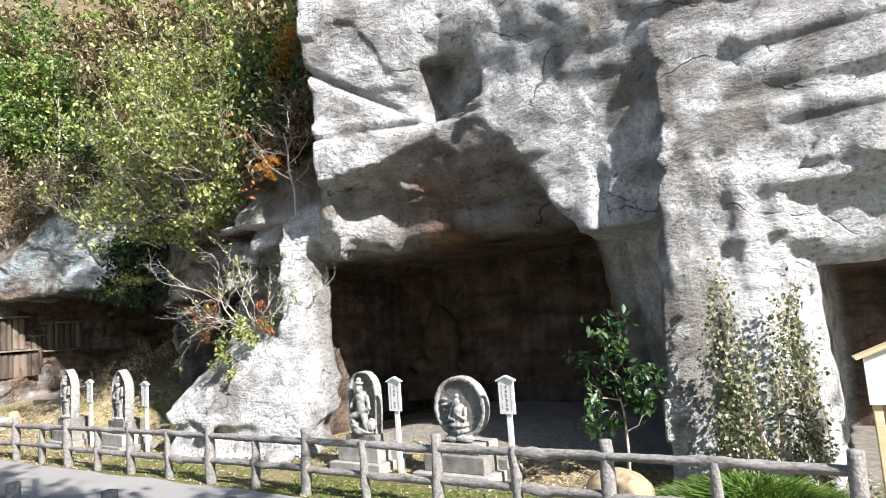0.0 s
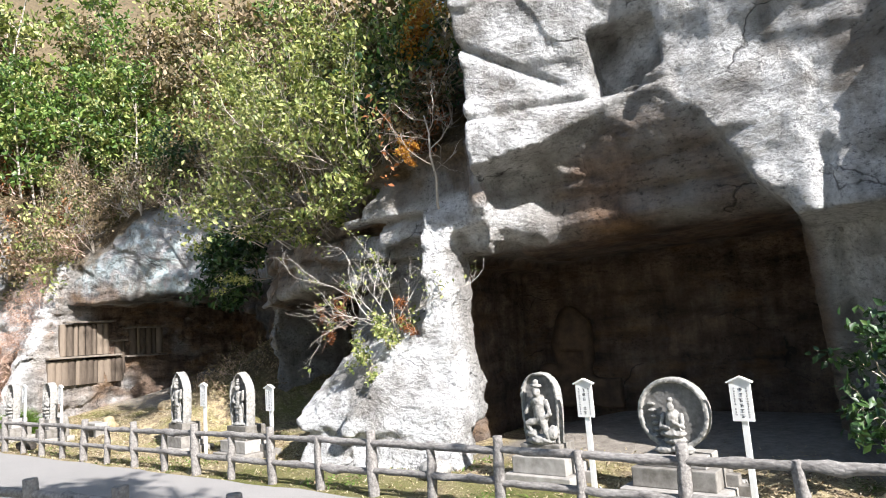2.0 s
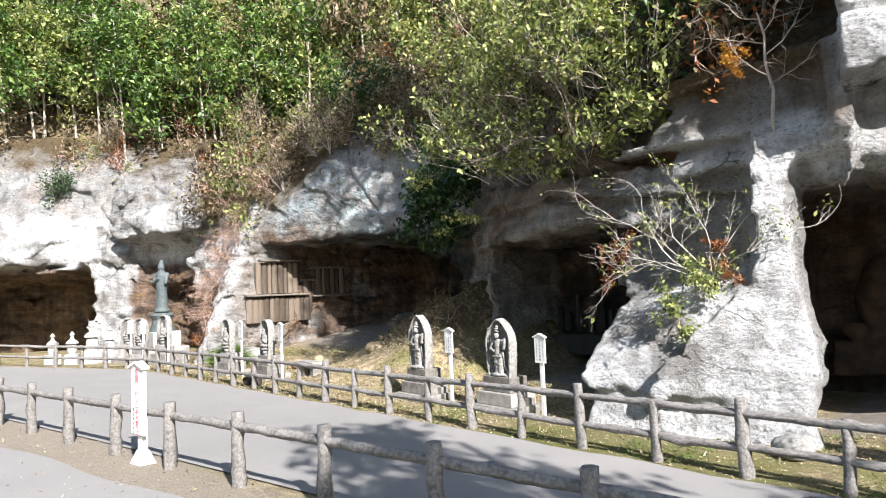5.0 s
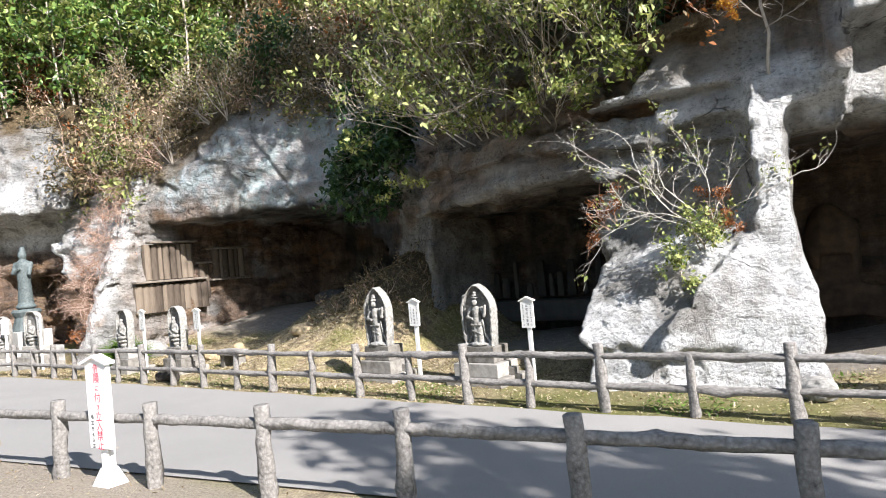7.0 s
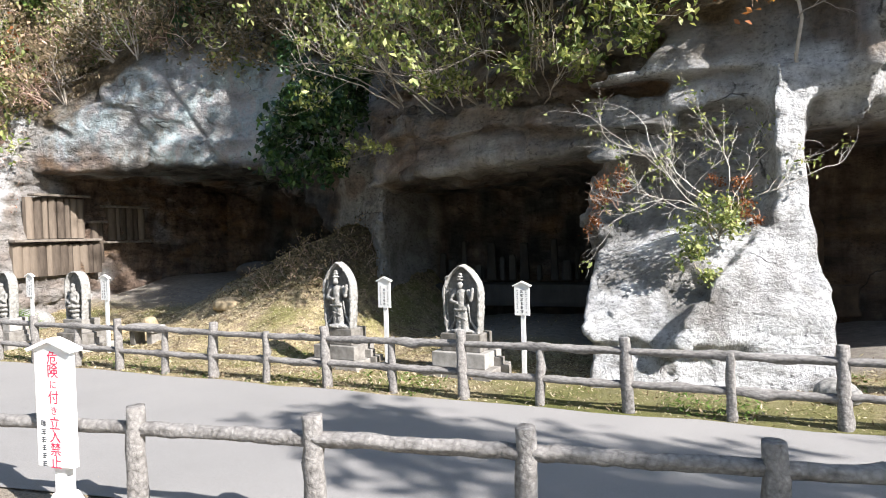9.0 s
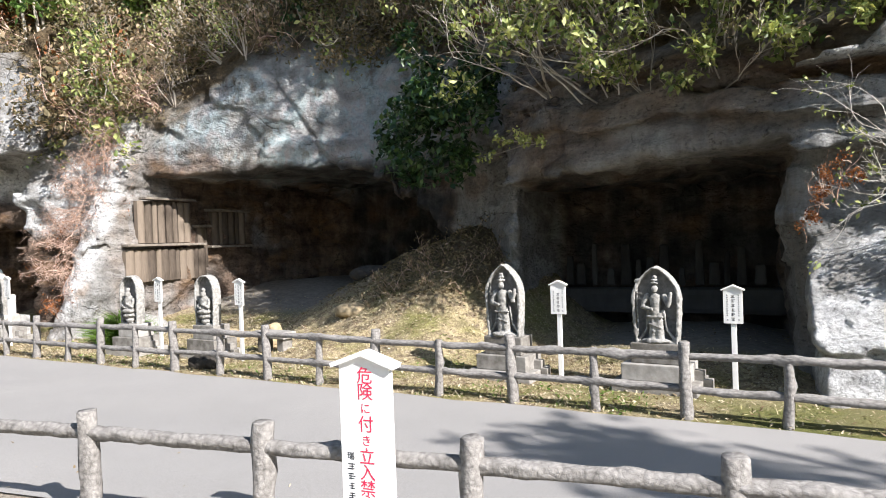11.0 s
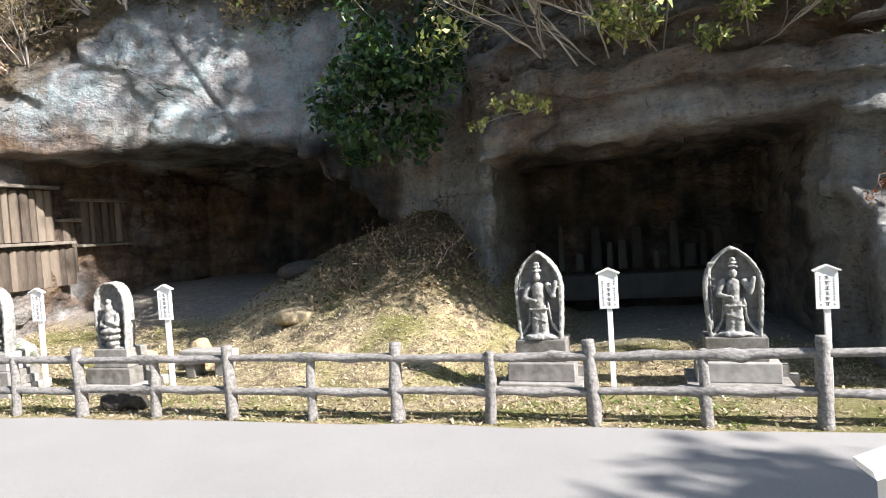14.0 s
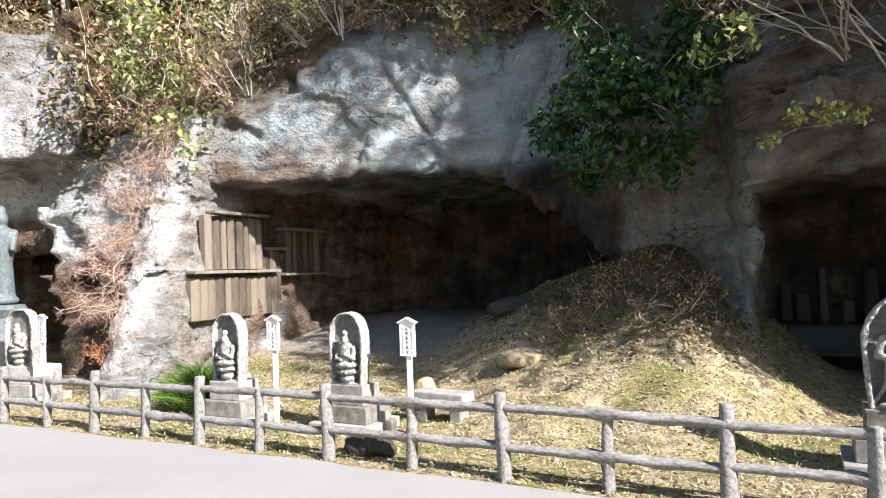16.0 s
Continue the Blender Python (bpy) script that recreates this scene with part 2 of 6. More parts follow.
ROCK = rock_material()
GROUND = ground_material()
ASPHALT = asphalt_material()
def log_material():
    """Scaly bark: pale plates over dark cracks."""
    m, nt, b = material("log_bark_concrete", 0.9, 0.25)
    v = node(nt, "TexVoronoi", Scale=34)
    w = nt.nodes.new("ShaderNodeVectorMath")
    w.operation = "MULTIPLY_ADD"
    wn = node(nt, "TexNoise", Scale=14, Detail=4)
    nt.links.new(coords(nt), wn.inputs["Vector"])
    nt.links.new(wn.outputs["Color"], w.inputs[0])
    w.inputs[1].default_value = (0.06, 0.06, 0.06)
    nt.links.new(coords(nt), w.inputs[2])
    nt.links.new(w.outputs[0], v.inputs["Vector"])
    fine = noise_tex(nt, 60, 6, 0.7)
    worn = noise_tex(nt, 5, 6, 0.65)
    h = maths(nt, "ADD", maths(nt, "MULTIPLY", v.outputs["Distance"], -0.45), maths(nt, "MULTIPLY", fine, 0.45))
    g = maths(nt, "ADD", h, maths(nt, "MULTIPLY", worn, 0.7))
    nt.links.new(ramp(nt, g, [(-0.0, (0.07, 0.064, 0.058)), (0.2, (0.16, 0.149, 0.138)), (0.66, (0.32, 0.303, 0.282))]), b.inputs["Base Color"])
    bump(nt, b, h, 0.9, 0.012)
    return m


LOG = log_material()
STONE = simple("weathered_carved_stone", (0.09, 0.088, 0.08), (0.44, 0.425, 0.395), 22, 0.9, 0.5, 0.006)
# recess grime, darkened further to carry the rim's shadow in the colour
GRIME_AND_SHADE = simple("grimy_shaded_recess", (0.07, 0.068, 0.064), (0.25, 0.24, 0.225), 16, 0.95, 0.4, 0.005)
GRANITE = simple("stained_granite_block", (0.1, 0.09, 0.075), (0.42, 0.4, 0.37), 9, 0.88, 0.35, 0.004, own=0.25)
WHITE = simple("white_painted_wood", (0.7, 0.69, 0.66), (0.84, 0.83, 0.81), 12, 0.55, 0.1, 0.002)
INK = simple("black_ink", (0.02, 0.02, 0.025), (0.06, 0.06, 0.07), 30, 0.6, 0)
REDINK = simple("red_paint", (0.5, 0.015, 0.06), (0.68, 0.04, 0.11), 30, 0.5, 0)
BARK = simple("pale_twig_bark", (0.22, 0.18, 0.14), (0.55, 0.49, 0.42), 20, 0.85, 0.3, 0.004, island=0.4)
DRY = simple("dry_russet_vines", (0.28, 0.17, 0.12), (0.72, 0.53, 0.43), 12, 0.9, 0, island=0.7)
LEAF = leaf_material("yellow_green_leaves", [(0.0, (0.05, 0.085, 0.025)), (0.45, (0.22, 0.27, 0.075)), (1.0, (0.56, 0.56, 0.24))])
DARKLEAF = leaf_material("dark_glossy_leaves", [(0.0, (0.012, 0.035, 0.012)), (0.6, (0.03, 0.075, 0.02)), (1.0, (0.08, 0.14, 0.035))], 0.45, 0.42, 0.2)
OLIVE = leaf_material("olive_brown_scrub", [(0.0, (0.06, 0.055, 0.03)), (0.5, (0.2, 0.165, 0.095)), (1.0, (0.44, 0.33, 0.22))], 0.2, 0.7, 0.3)
BROAD = leaf_material("broad_green_leaves", [(0.0, (0.03, 0.07, 0.018)), (0.55, (0.11, 0.2, 0.045)), (1.0, (0.32, 0.42, 0.12))], 0.5, 0.38, 0.35)
ORANGE = leaf_material("orange_fronds", [(0.0, (0.25, 0.09, 0.02)), (0.6, (0.48, 0.22, 0.04)), (1.0, (0.55, 0.36, 0.06))], 0.2, 0.6, 0.35)
RUST = leaf_material("rust_brown_leaves", [(0.0, (0.14, 0.045, 0.02)), (1.0, (0.4, 0.17, 0.07))], 0.2, 0.7, 0.3)
GRASS = leaf_material("bright_grass", [(0.0, (0.06, 0.12, 0.02)), (1.0, (0.17, 0.27, 0.06))], 0.2, 0.6, 0.35)
STRAW = leaf_material("straw_and_leaf_litter", [(0.0, (0.1, 0.06, 0.035)), (0.3, (0.3, 0.23, 0.14)), (0.75, (0.58, 0.5, 0.37)), (1.0, (0.36, 0.33, 0.16))], 0.1, 0.9, 0.2)


# ---- mesh helpers ----
def mesh_from(name, verts, faces, mat=None, smooth=True):
    me = bpy.data.meshes.new(name)
    verts = np.asarray(verts, np.float32)
    if isinstance(faces, np.ndarray):
        k = faces.shape[1]
        me.vertices.add(len(verts))
        me.vertices.foreach_set("co", verts.ravel())
        me.loops.add(faces.size)
        me.loops.foreach_set("vertex_index", faces.ravel().astype(np.int32))
        me.polygons.add(len(faces))
        me.polygons.foreach_set("loop_start", np.arange(0, faces.size, k, dtype=np.int32))
        me.update(calc_edges=True)
        me.validate()
    else:
        me.from_pydata(verts.tolist(), [], faces)
    if smooth:
        me.polygons.foreach_set("use_smooth", np.ones(len(me.polygons), bool))
    if mat:
        me.materials.append(mat)
    return me


def part(name, bm, mat, parent=None, label=""):
    """Links a bmesh or a mesh as one object, under a thing where one is given."""
    if isinstance(bm, bmesh.types.BMesh):
        me = bpy.data.meshes.new(name)
        bm.to_mesh(me)
        bm.free()
        me.materials.append(mat)
    else:
        me = bm
    ob = new(name, me)
    ob.parent = parent
    return tagged(ob, label)


def empty(name, m=None, **tags):
    ob = new(name)
    if m is not None:
        ob.matrix_basis = m
    return tagged(ob, **tags)


def box(bm, size, centre, bevel=0.01, taper=1.0):
    """A bevelled block, its top scaled by taper."""
    r = bmesh.ops.create_cube(bm, size=1.0)
    for v in r["verts"]:
        s = taper if v.co.z > 0 else 1.0
        v.co = Vector((v.co.x * size[0] * s, v.co.y * size[1] * s, v.co.z * size[2])) + Vector(centre)
    if bevel:
        edges = list({e for v in r["verts"] for e in v.link_edges})
        bmesh.ops.bevel(bm, geom=edges, offset=bevel, segments=2, affect="EDGES", profile=0.6)
    return bm


LATTICE = RNG.random((64, 64, 64)).astype(np.float32)


def vnoise(x, y, z, off=0):
    """Smooth lattice noise, -1 to 1."""
    x, y, z = x + off * 7.3, y + off * 3.1, z + off * 5.7
    xi, yi, zi = np.floor(x).astype(np.int32), np.floor(y).astype(np.int32), np.floor(z).astype(np.int32)
    fx, fy, fz = (v - i for v, i in ((x, xi), (y, yi), (z, zi)))
    fx, fy, fz = (f * f * (3 - 2 * f) for f in (fx, fy, fz))
    out = 0
    for a in (0, 1):
        for b in (0, 1):
            for c in (0, 1):
                w = (fx if a else 1 - fx) * (fy if b else 1 - fy) * (fz if c else 1 - fz)
                out = out + w * LATTICE[(xi + a) & 63, (yi + b) & 63, (zi + c) & 63]
    return out * 2 - 1


def nets(d, origin, h):
    """Surface nets: the zero surface of the sampled field d (negative inside) as vertices and quads."""
    nx, ny, nz = d.shape
    s = d < 0
    tot = np.zeros((nx - 1, ny - 1, nz - 1), np.int8)
    for a in (0, 1):
        for b in (0, 1):
            for c in (0, 1):
                tot += s[a:nx - 1 + a, b:ny - 1 + b, c:nz - 1 + c]
    cell = np.argwhere((tot > 0) & (tot < 8))
    index = -np.ones((nx - 1, ny - 1, nz - 1), np.int32)
    index[cell[:, 0], cell[:, 1], cell[:, 2]] = np.arange(len(cell))
    corners = np.array([(a, b, c) for a in (0, 1) for b in (0, 1) for c in (0, 1)])
    val = np.stack([d[cell[:, 0] + a, cell[:, 1] + b, cell[:, 2] + c] for a, b, c in corners], 1)
    acc, cnt = np.zeros((len(cell), 3)), np.zeros(len(cell))
    for i in range(8):
        for j in range(i + 1, 8):
            if np.abs(corners[i] - corners[j]).sum() == 1:
                hit = (val[:, i] < 0) != (val[:, j] < 0)
                t = val[hit, i] / (val[hit, i] - val[hit, j])
                acc[hit] += corners[i] + t[:, None] * (corners[j] - corners[i])
                cnt[hit] += 1
    verts = (cell + acc / cnt[:, None]) * h + np.array(origin)
    quads = []
    for ax in range(3):
        b, c = (ax + 1) % 3, (ax + 2) % 3
        lo = [slice(None)] * 3
        hi = [slice(None)] * 3
        lo[ax], hi[ax] = slice(0, -1), slice(1, None)
        s0, s1 = s[tuple(lo)], s[tuple(hi)]
        e = np.argwhere(s0 != s1)
        keep = (e[:, b] > 0) & (e[:, c] > 0) & (e[:, b] < d.shape[b] - 1) & (e[:, c] < d.shape[c] - 1)
        e = e[keep]
        inside = s0[e[:, 0], e[:, 1], e[:, 2]]
        q = []
        for db, dc in ((-1, -1), (0, -1), (0, 0), (-1, 0)):
            f = e.copy()
            f[:, b] += db
            f[:, c] += dc
            q.append(index[f[:, 0], f[:, 1], f[:, 2]])
        q = np.stack(q, 1)
        q[~inside] = q[~inside][:, ::-1]
        quads.append(q)
    return verts, np.concatenate(quads)


def whole(v, q):
    """Keeps the largest connected piece of a mesh."""
    lab = np.arange(len(v))
    while True:
        old = lab.copy()
        m = lab[q].min(1)
        for k in range(4):
            np.minimum.at(lab, q[:, k], m)
        lab = lab[lab[lab]]
        if (lab == old).all():
            break
    q = q[lab[q[:, 0]] == np.bincount(lab).argmax()]
    used, q = np.unique(q, return_inverse=True)
    return v[used], q.reshape(-1, 4)


def grid(lo, hi, h):
    """Open sample axes of a box."""
    ax = [np.arange(a, b, h, dtype=np.float32) for a, b in zip(lo, hi)]
    return ax[0][:, None, None], ax[1][None, :, None], ax[2][None, None, :]


def smin(a, b, k):
    t = np.clip(0.5 + 0.5 * (b - a) / k, 0, 1)
    return b * (1 - t) + a * t - k * t * (1 - t)


def smax(a, b, k):
    return -smin(-a, -b, k)


def sbox(x, y, z, lo, hi):
    """Distance to a box, by its far corners (exact inside)."""
    dx = np.maximum(lo[0] - x, x - hi[0])
    dy = np.maximum(lo[1] - y, y - hi[1])
    dz = np.maximum(lo[2] - z, z - hi[2])
    return np.maximum(np.maximum(dx, dy), dz)


def scapsule(x, y, z, a, b, ra, rb):
    """Distance to a tapered limb from a to b."""
    a, b = np.array(a, np.float32), np.array(b, np.float32)
    ab = b - a
    t = np.clip(((x - a[0]) * ab[0] + (y - a[1]) * ab[1] + (z - a[2]) * ab[2]) / (ab @ ab), 0, 1)
    return np.sqrt((x - a[0] - t * ab[0]) ** 2 + (y - a[1] - t * ab[1]) ** 2 + (z - a[2] - t * ab[2]) ** 2) - (ra + (rb - ra) * t)


def most(*fields):
    out = fields[0]
    for f in fields[1:]:
        out = np.maximum(out, f)
    return out


def sball(x, y, z, c, r):
    """Distance, roughly, to an ellipsoid."""
    k = np.sqrt(((x - c[0]) / r[0]) ** 2 + ((y - c[1]) / r[1]) ** 2 + ((z - c[2]) / r[2]) ** 2)
    return (k - 1) * min(r)


def step(a, b, v):
    t = np.clip((v - a) / (b - a), 0, 1)
    return t * t * (3 - 2 * t)


# ---- ground ----
def near_line(x):
    """The y of the near fence."""
    return -4.21 + 0.168 * (x + 1.63)


def far_line(x):
    """The y of the far fence, which bends with the road beyond x = -12."""
    return -0.02 - 0.13 * np.maximum(0, -12.5 - x) ** 2


def ground_z(x, y):
    x, y = np.asarray(x, np.float64), np.asarray(y, np.float64)
    z = 0.25 * step(-0.4, -4.4, y)
    back = np.maximum(0, y - 0.8)
    inside = step(0.8, 3.5, y)
    # the littered mound between two of the caves
    ridge = np.clip(1 - np.sqrt(((x + 4.7) / np.where(x < -4.7, 4.6, 2.5)) ** 2 + ((y - 6.3) / 5.6) ** 2), 0, 1)
    lumps = 0.2 * vnoise(x * 1.1, y * 1.1, x * 0, 5) + 0.09 * vnoise(x * 3.1, y * 3.1, x * 0, 6)
    z = z + 2.55 * ridge ** 1.35 + lumps * step(0, 0.25, ridge)
    z = z + 0.85 * step(-5.0, -7.5, x) * step(2.0, 8.5, y)
    z = z + inside * (0.25 * step(3.4, 5, x) * step(9.2, 8.2, x) + 0.15 * step(-3, -1, x) * step(1.2, 0, x))
    z = z + 0.02 * vnoise(x * 1.3, y * 1.3, x * 0, 2) * step(-0.35, 0.4, y) + 0.05 * vnoise(x * 0.6, y * 0.6, x * 0, 3) * inside
    return z


def spread(*ranges):
    return np.unique(np.concatenate([np.arange(*r) for r in ranges]))


def sheet(name, xs, ys, lift=0.0, mat=None, inside=None):
    X, Y = np.meshgrid(xs, ys, indexing="ij")
    Z = ground_z(X, Y) + lift
    n, m = X.shape
    idx = np.arange(n * m).reshape(n, m)
    f = np.stack([idx[:-1, :-1], idx[1:, :-1], idx[1:, 1:], idx[:-1, 1:]], -1).reshape(-1, 4)
    v = np.stack([X, Y, Z], -1).reshape(-1, 3)
    if inside is not None:
        f = f[inside(v[f].mean(1))]
    return mesh_from(name, v, f, mat), v


gx = spread((-600, -60, 60), (-60, -20, 4), (-20, 14, 0.12), (14, 60, 4), (60, 601, 60))
gy = spread((-600, -60, 60), (-60, -9, 3), (-9, -0.4, 0.3), (-0.4, 10.5, 0.12), (10.5, 60, 4), (60, 601, 60))
me, gv = sheet("ground", gx, gy, 0.0, GROUND)
tone = np.zeros((len(gv), 4), np.float32)
tone[:, 3] = 1
dusty = np.maximum.reduce([
    step(1.9, 2.5, gv[:, 1]) * step(3.3, 3.9, gv[:, 0]),
    step(2.6, 3.6, gv[:, 1]) * step(-2.6, -1.4, gv[:, 0]) * step(1.6, 0.8, gv[:, 0]),
    step(10.7, 11.1, gv[:, 0]) * step(0.5, 0.9, gv[:, 1]),
    step(-6.2, -8.0, gv[:, 0]) * step(4.2, 5.4, gv[:, 1])])
tone[:, 0] = dusty
tone[:, 1] = step(-3.4, -4.0, gv[:, 1]) * step(-9, -7, gv[:, 1]) * 0.9
tone[:, 2] = 0.9 * step(0.85, 1.5, gv[:, 2] + 0.4 * vnoise(gv[:, 0] * 1.3, gv[:, 1] * 1.3, gv[:, 0] * 0, 41)) * step(-8.2, -7.0, gv[:, 0]) * step(-2.2, -2.8, gv[:, 0])
at = me.color_attributes.new("tone", "FLOAT_COLOR", "POINT")
at.data.foreach_set("color", tone.ravel())
moss = step(-2.0, 1.0, gv[:, 0]) * step(1.5, 0.6, gv[:, 1]) * step(-0.6, -0.3, gv[:, 1]) * np.clip(0.75 + 0.7 * vnoise(gv[:, 0] * 1.1, gv[:, 1] * 1.6, gv[:, 0] * 0, 44), 0, 0.95)
at = me.attributes.new("moss", "FLOAT", "POINT")
at.data.foreach_set("value", moss.astype(np.float32))
tagged(new("ground", me), "dry straw-coloured grass and leaf litter over soil", "ground", kind="structure")


def ribbon(name, mat, xs, edge_a, edge_b, lift, across, label, category):
    """A paved strip between two edge lines."""
    v = []
    for x in xs:
        for k in range(across + 1):
            y = edge_a(x) + (edge_b(x) - edge_a(x)) * k / across
            v.append((x, y, float(ground_z(x, y)) + lift))
    n = across + 1
    f = np.array([(i * n + k, (i + 1) * n + k, (i + 1) * n + k + 1, i * n + k + 1) for i in range(len(xs) - 1) for k in range(across)])
    v = np.array(v)
    return tagged(new(name, mesh_from(name, v, f, mat)), label, category, kind="structure")


rx = spread((-20, -12, 0.25), (-12, 12, 0.5), (12, 60, 4))
ribbon("road", ASPHALT, rx, lambda x: min(near_line(max(x, -14)) + 0.22, float(far_line(x)) - 1.5), lambda x: float(far_line(x)) - 0.14 + 0.03 * math.sin(3.1 * x) + 0.02 * math.sin(8.3 * x),
       0.016, 12, "grey asphalt lane with soft tree shadows", "road")
ribbon("footpath", ASPHALT, rx, lambda x: -9.5, lambda x: near_line(max(x, -14)) - 0.55 + 0.05 * math.sin(2.3 * x), 0.016, 10, "grey asphalt footpath beside the fence", "path")


# ---- cliff ----
def cliff_field(x, y, z):
    """Negative in the rock."""
    line_x, line_y = zip(*((-27, -9), (-23, -4.2), (-20, 0.3), (-18, 2.2), (-16, 3.1), (-14.5, 3.4), (-13, 3.2), (-12.3, 3.5), (-11.5, 4.0), (-10, 4.8), (-8.2, 5.8),
                           (-6, 6.2), (-4.6, 5.6), (-3.6, 4.5), (-2.6, 4.1), (-0.5, 3.3), (1.2, 2.75), (3.4, 2.2), (4.28, 2.25), (4.5, 1.5), (5.4, 1.85), (6.6, 2.35),
                           (8.3, 2.33), (9.5, 2.2), (10.6, 2.35), (11.2, 2.4), (15, 2.5)))
    base = np.interp(x, line_x, line_y).astype(np.float32)
    bulge = step(4.3, 4.5, x)
    zone = step(4.28, 4.5, x) * step(9.9, 8.7, x)
    ledge = np.interp(x, (4.3, 5.4, 6.4, 7.0, 7.5, 8.0, 8.4), (4.1, 4.35, 4.85, 4.85, 4.35, 3.4, 2.9)).astype(np.float32)
    low = np.minimum(2.35 + 0.42 * (4.6 - z) + 0 * x, 2.02 + 0.5 * (x - 3.75) + 0.12 * (4.6 - z))
    over = (np.maximum(low - base, 0.05) * step(ledge + 0.06, ledge - 0.05, z) - 0.25 * step(5.2, 6.6, z) + 0.03 * np.maximum(0, z - 6.6)) * zone
    over = over + 0.12 * np.exp(-((z - 4.93 - 0.03 * (x - 5)) / 0.05) ** 2) * zone * step(7.5, 6.5, x)
    # grooves and the swelling lip of the soffit
    soffit = zone * step(4.7, 5.4, x) * step(8.3, 7.6, x)
    over = over + soffit * (0.1 * np.exp(-((z - 3.68 + 0.05 * (x - 6.8)) / 0.05) ** 2) - 0.14 * np.exp(-((z - 3.36) / 0.16) ** 2) + 0.07 * np.exp(-((z - 4.0 - 0.04 * x + 0.25) / 0.04) ** 2))
    over = over + bulge * step(9.2, 10.0, x) * (0.1 * np.maximum(0, z - 5.5) - 0.1 - 0.2 * step(3.02, 3.14, z - 0.03 * (x - 11)) + 0.12 * step(4.0, 4.12, z + 0.1 * (x - 11)))
    rise = np.interp(x, (-12.5, -10.5, -5.5, -3.5), (4.3, 6.0, 6.0, 4.3)).astype(np.float32)
    back = (1 - bulge) * (0.6 * np.maximum(0, z - rise) + 0.5 * np.maximum(0, z - rise - 1.3))
    d = (base + over + back - y) * 0.8
    # facets broken out of the big face, and the beam of rock over the first cave
    d = smax(d, -sbox(x, y + 0.25 * (x - 6.7), z - 0.06 * x, (6.15, 1.2, 4.62), (7.05, 2.62, 5.5)) * 0.8, 0.03)
    d = smin(d, sbox(x, y + 0.1 * (x - 3.4), z, (2.1, 2.05, 3.45), (4.4, 5.0, 4.75)), 0.12)
    # right pillar
    flute = 0.045 * np.sin(9 * x + 0.8 * np.sin(2 * z)) + 0.03 * np.sin(17 * x + 1.3 * z)
    pillar = most((9.42 - x + 0.04 * z) * 0.95, (1.4 + 0.25 * (x - 9.4) + 0.12 * np.minimum(z, 5.0) + 0.05 * np.maximum(0, z - 5) + flute * step(4.2, 3.2, z) + 0.07 * step(3.42, 3.54, z) - y) * 0.9, (x - 11.0 + 0.09 * z) * 0.95, z - 9.6)
    d = smin(d, pillar, 0.16)
    # block over the first niche and over the middle cave
    brow = np.interp(x, (-3.5, -2.2, -1.0, 0.3, 1.3, 2.2), (4.3, 3.45, 3.0, 2.55, 2.3, 2.25)).astype(np.float32)
    d = smin(d, most(-3.45 - x, x - 2.2, (brow + 0.1 * (z - 3.2) - y) * 0.8, 2.85 - z, z - 3.95 + 0.08 * (x + 1), y - 7.0), 0.1)
    # white rib
    d = smin(d, scapsule(x, y, z, (-13.1, 2.15, -0.4), (-13.3, 3.9, 4.6), 0.8, 0.5), 0.3)
    # caves
    cave_a = np.minimum(sbox(x, y, z, (3.6, 0.0, -2), (8.3, 5.7, 3.12)), sbox(x, y, z, (2.95, 2.65, -2), (8.3, 5.7, 3.0)))
    cave_b = sbox(x, y, z, (11.0, -1.0, -2), (16, 5.4, 2.25))
    cave_c = sbox(x, y, z, (-3.5, 0.0, -2), (1.02, 6.7, 2.86))
    roof_d = np.maximum(sbox(x, y, z, (-12.75, 0.0, -2), (-5.3, 10.2, 3.72)), (z - 2.05 - 0.82 * (-5.75 - x)) * 0.77)
    along, into = (x + 21.3) * 0.555 + (y + 1.6) * 0.832, (y + 1.6) * 0.555 - (x + 21.3) * 0.832
    cave_e = most(np.abs(along + 0.2) - 2.75 + 0.12 * z, z - 3.4 + 0.1 * into, into - 4.6, -into - 2.0)
    cave_f = sbox(x, y - 0.3 * (x + 18), z, (-19.15, -1.0, -2), (-16.6, 5.5, 2.75))
    eave = most(np.maximum(-19.1 - x, x + 16.5), z - 4.5 - 0.12 * (x + 18), 2.2 - z, y - 3.0 - 0.55 * (x + 17.6))
    # the rock left standing between the first two caves
    diag = np.maximum(0, (z - 0.75) - 0.62 * (x - 1.2))
    crack = np.abs((x - 3.2) * 0.85 + (z - 2.0) * 0.52)
    front = 1.16 + 0.26 * z + 0.2 * (x - 2.6) + 0.95 * diag + 0.1 * np.exp(-(crack / 0.06) ** 2) * step(3.0, 3.2, x)
    rock = most(1.2 - x, (x - 4.02 + 0.17 * z + 0.4 * np.maximum(0, y - 1.8)) * 0.8, (front - y) * 0.75, z - 2.2 - 0.12 * (x - 2.4), y - 2.75 + 0.5 * np.maximum(0, x - 2.8))
    foot = np.maximum(0, 2.1 - z)
    col = most((3.36 - 0.75 * foot - 0.03 * np.maximum(0, z - 2.9) - x) * 0.8, x - 3.66 - 0.16 * foot - 0.1 * np.maximum(0, z - 2.9), (1.68 + 0.03 * z + 0.5 * (x - 3.45) - 0.1 * foot - y) * 0.85, y - 2.5, z - 3.85, 0.5 - z)
    col = smin(col, scapsule(x, y, z, (3.8, 2.3, 3.62), (4.8, 2.72, 3.42), 0.22, 0.24), 0.25)
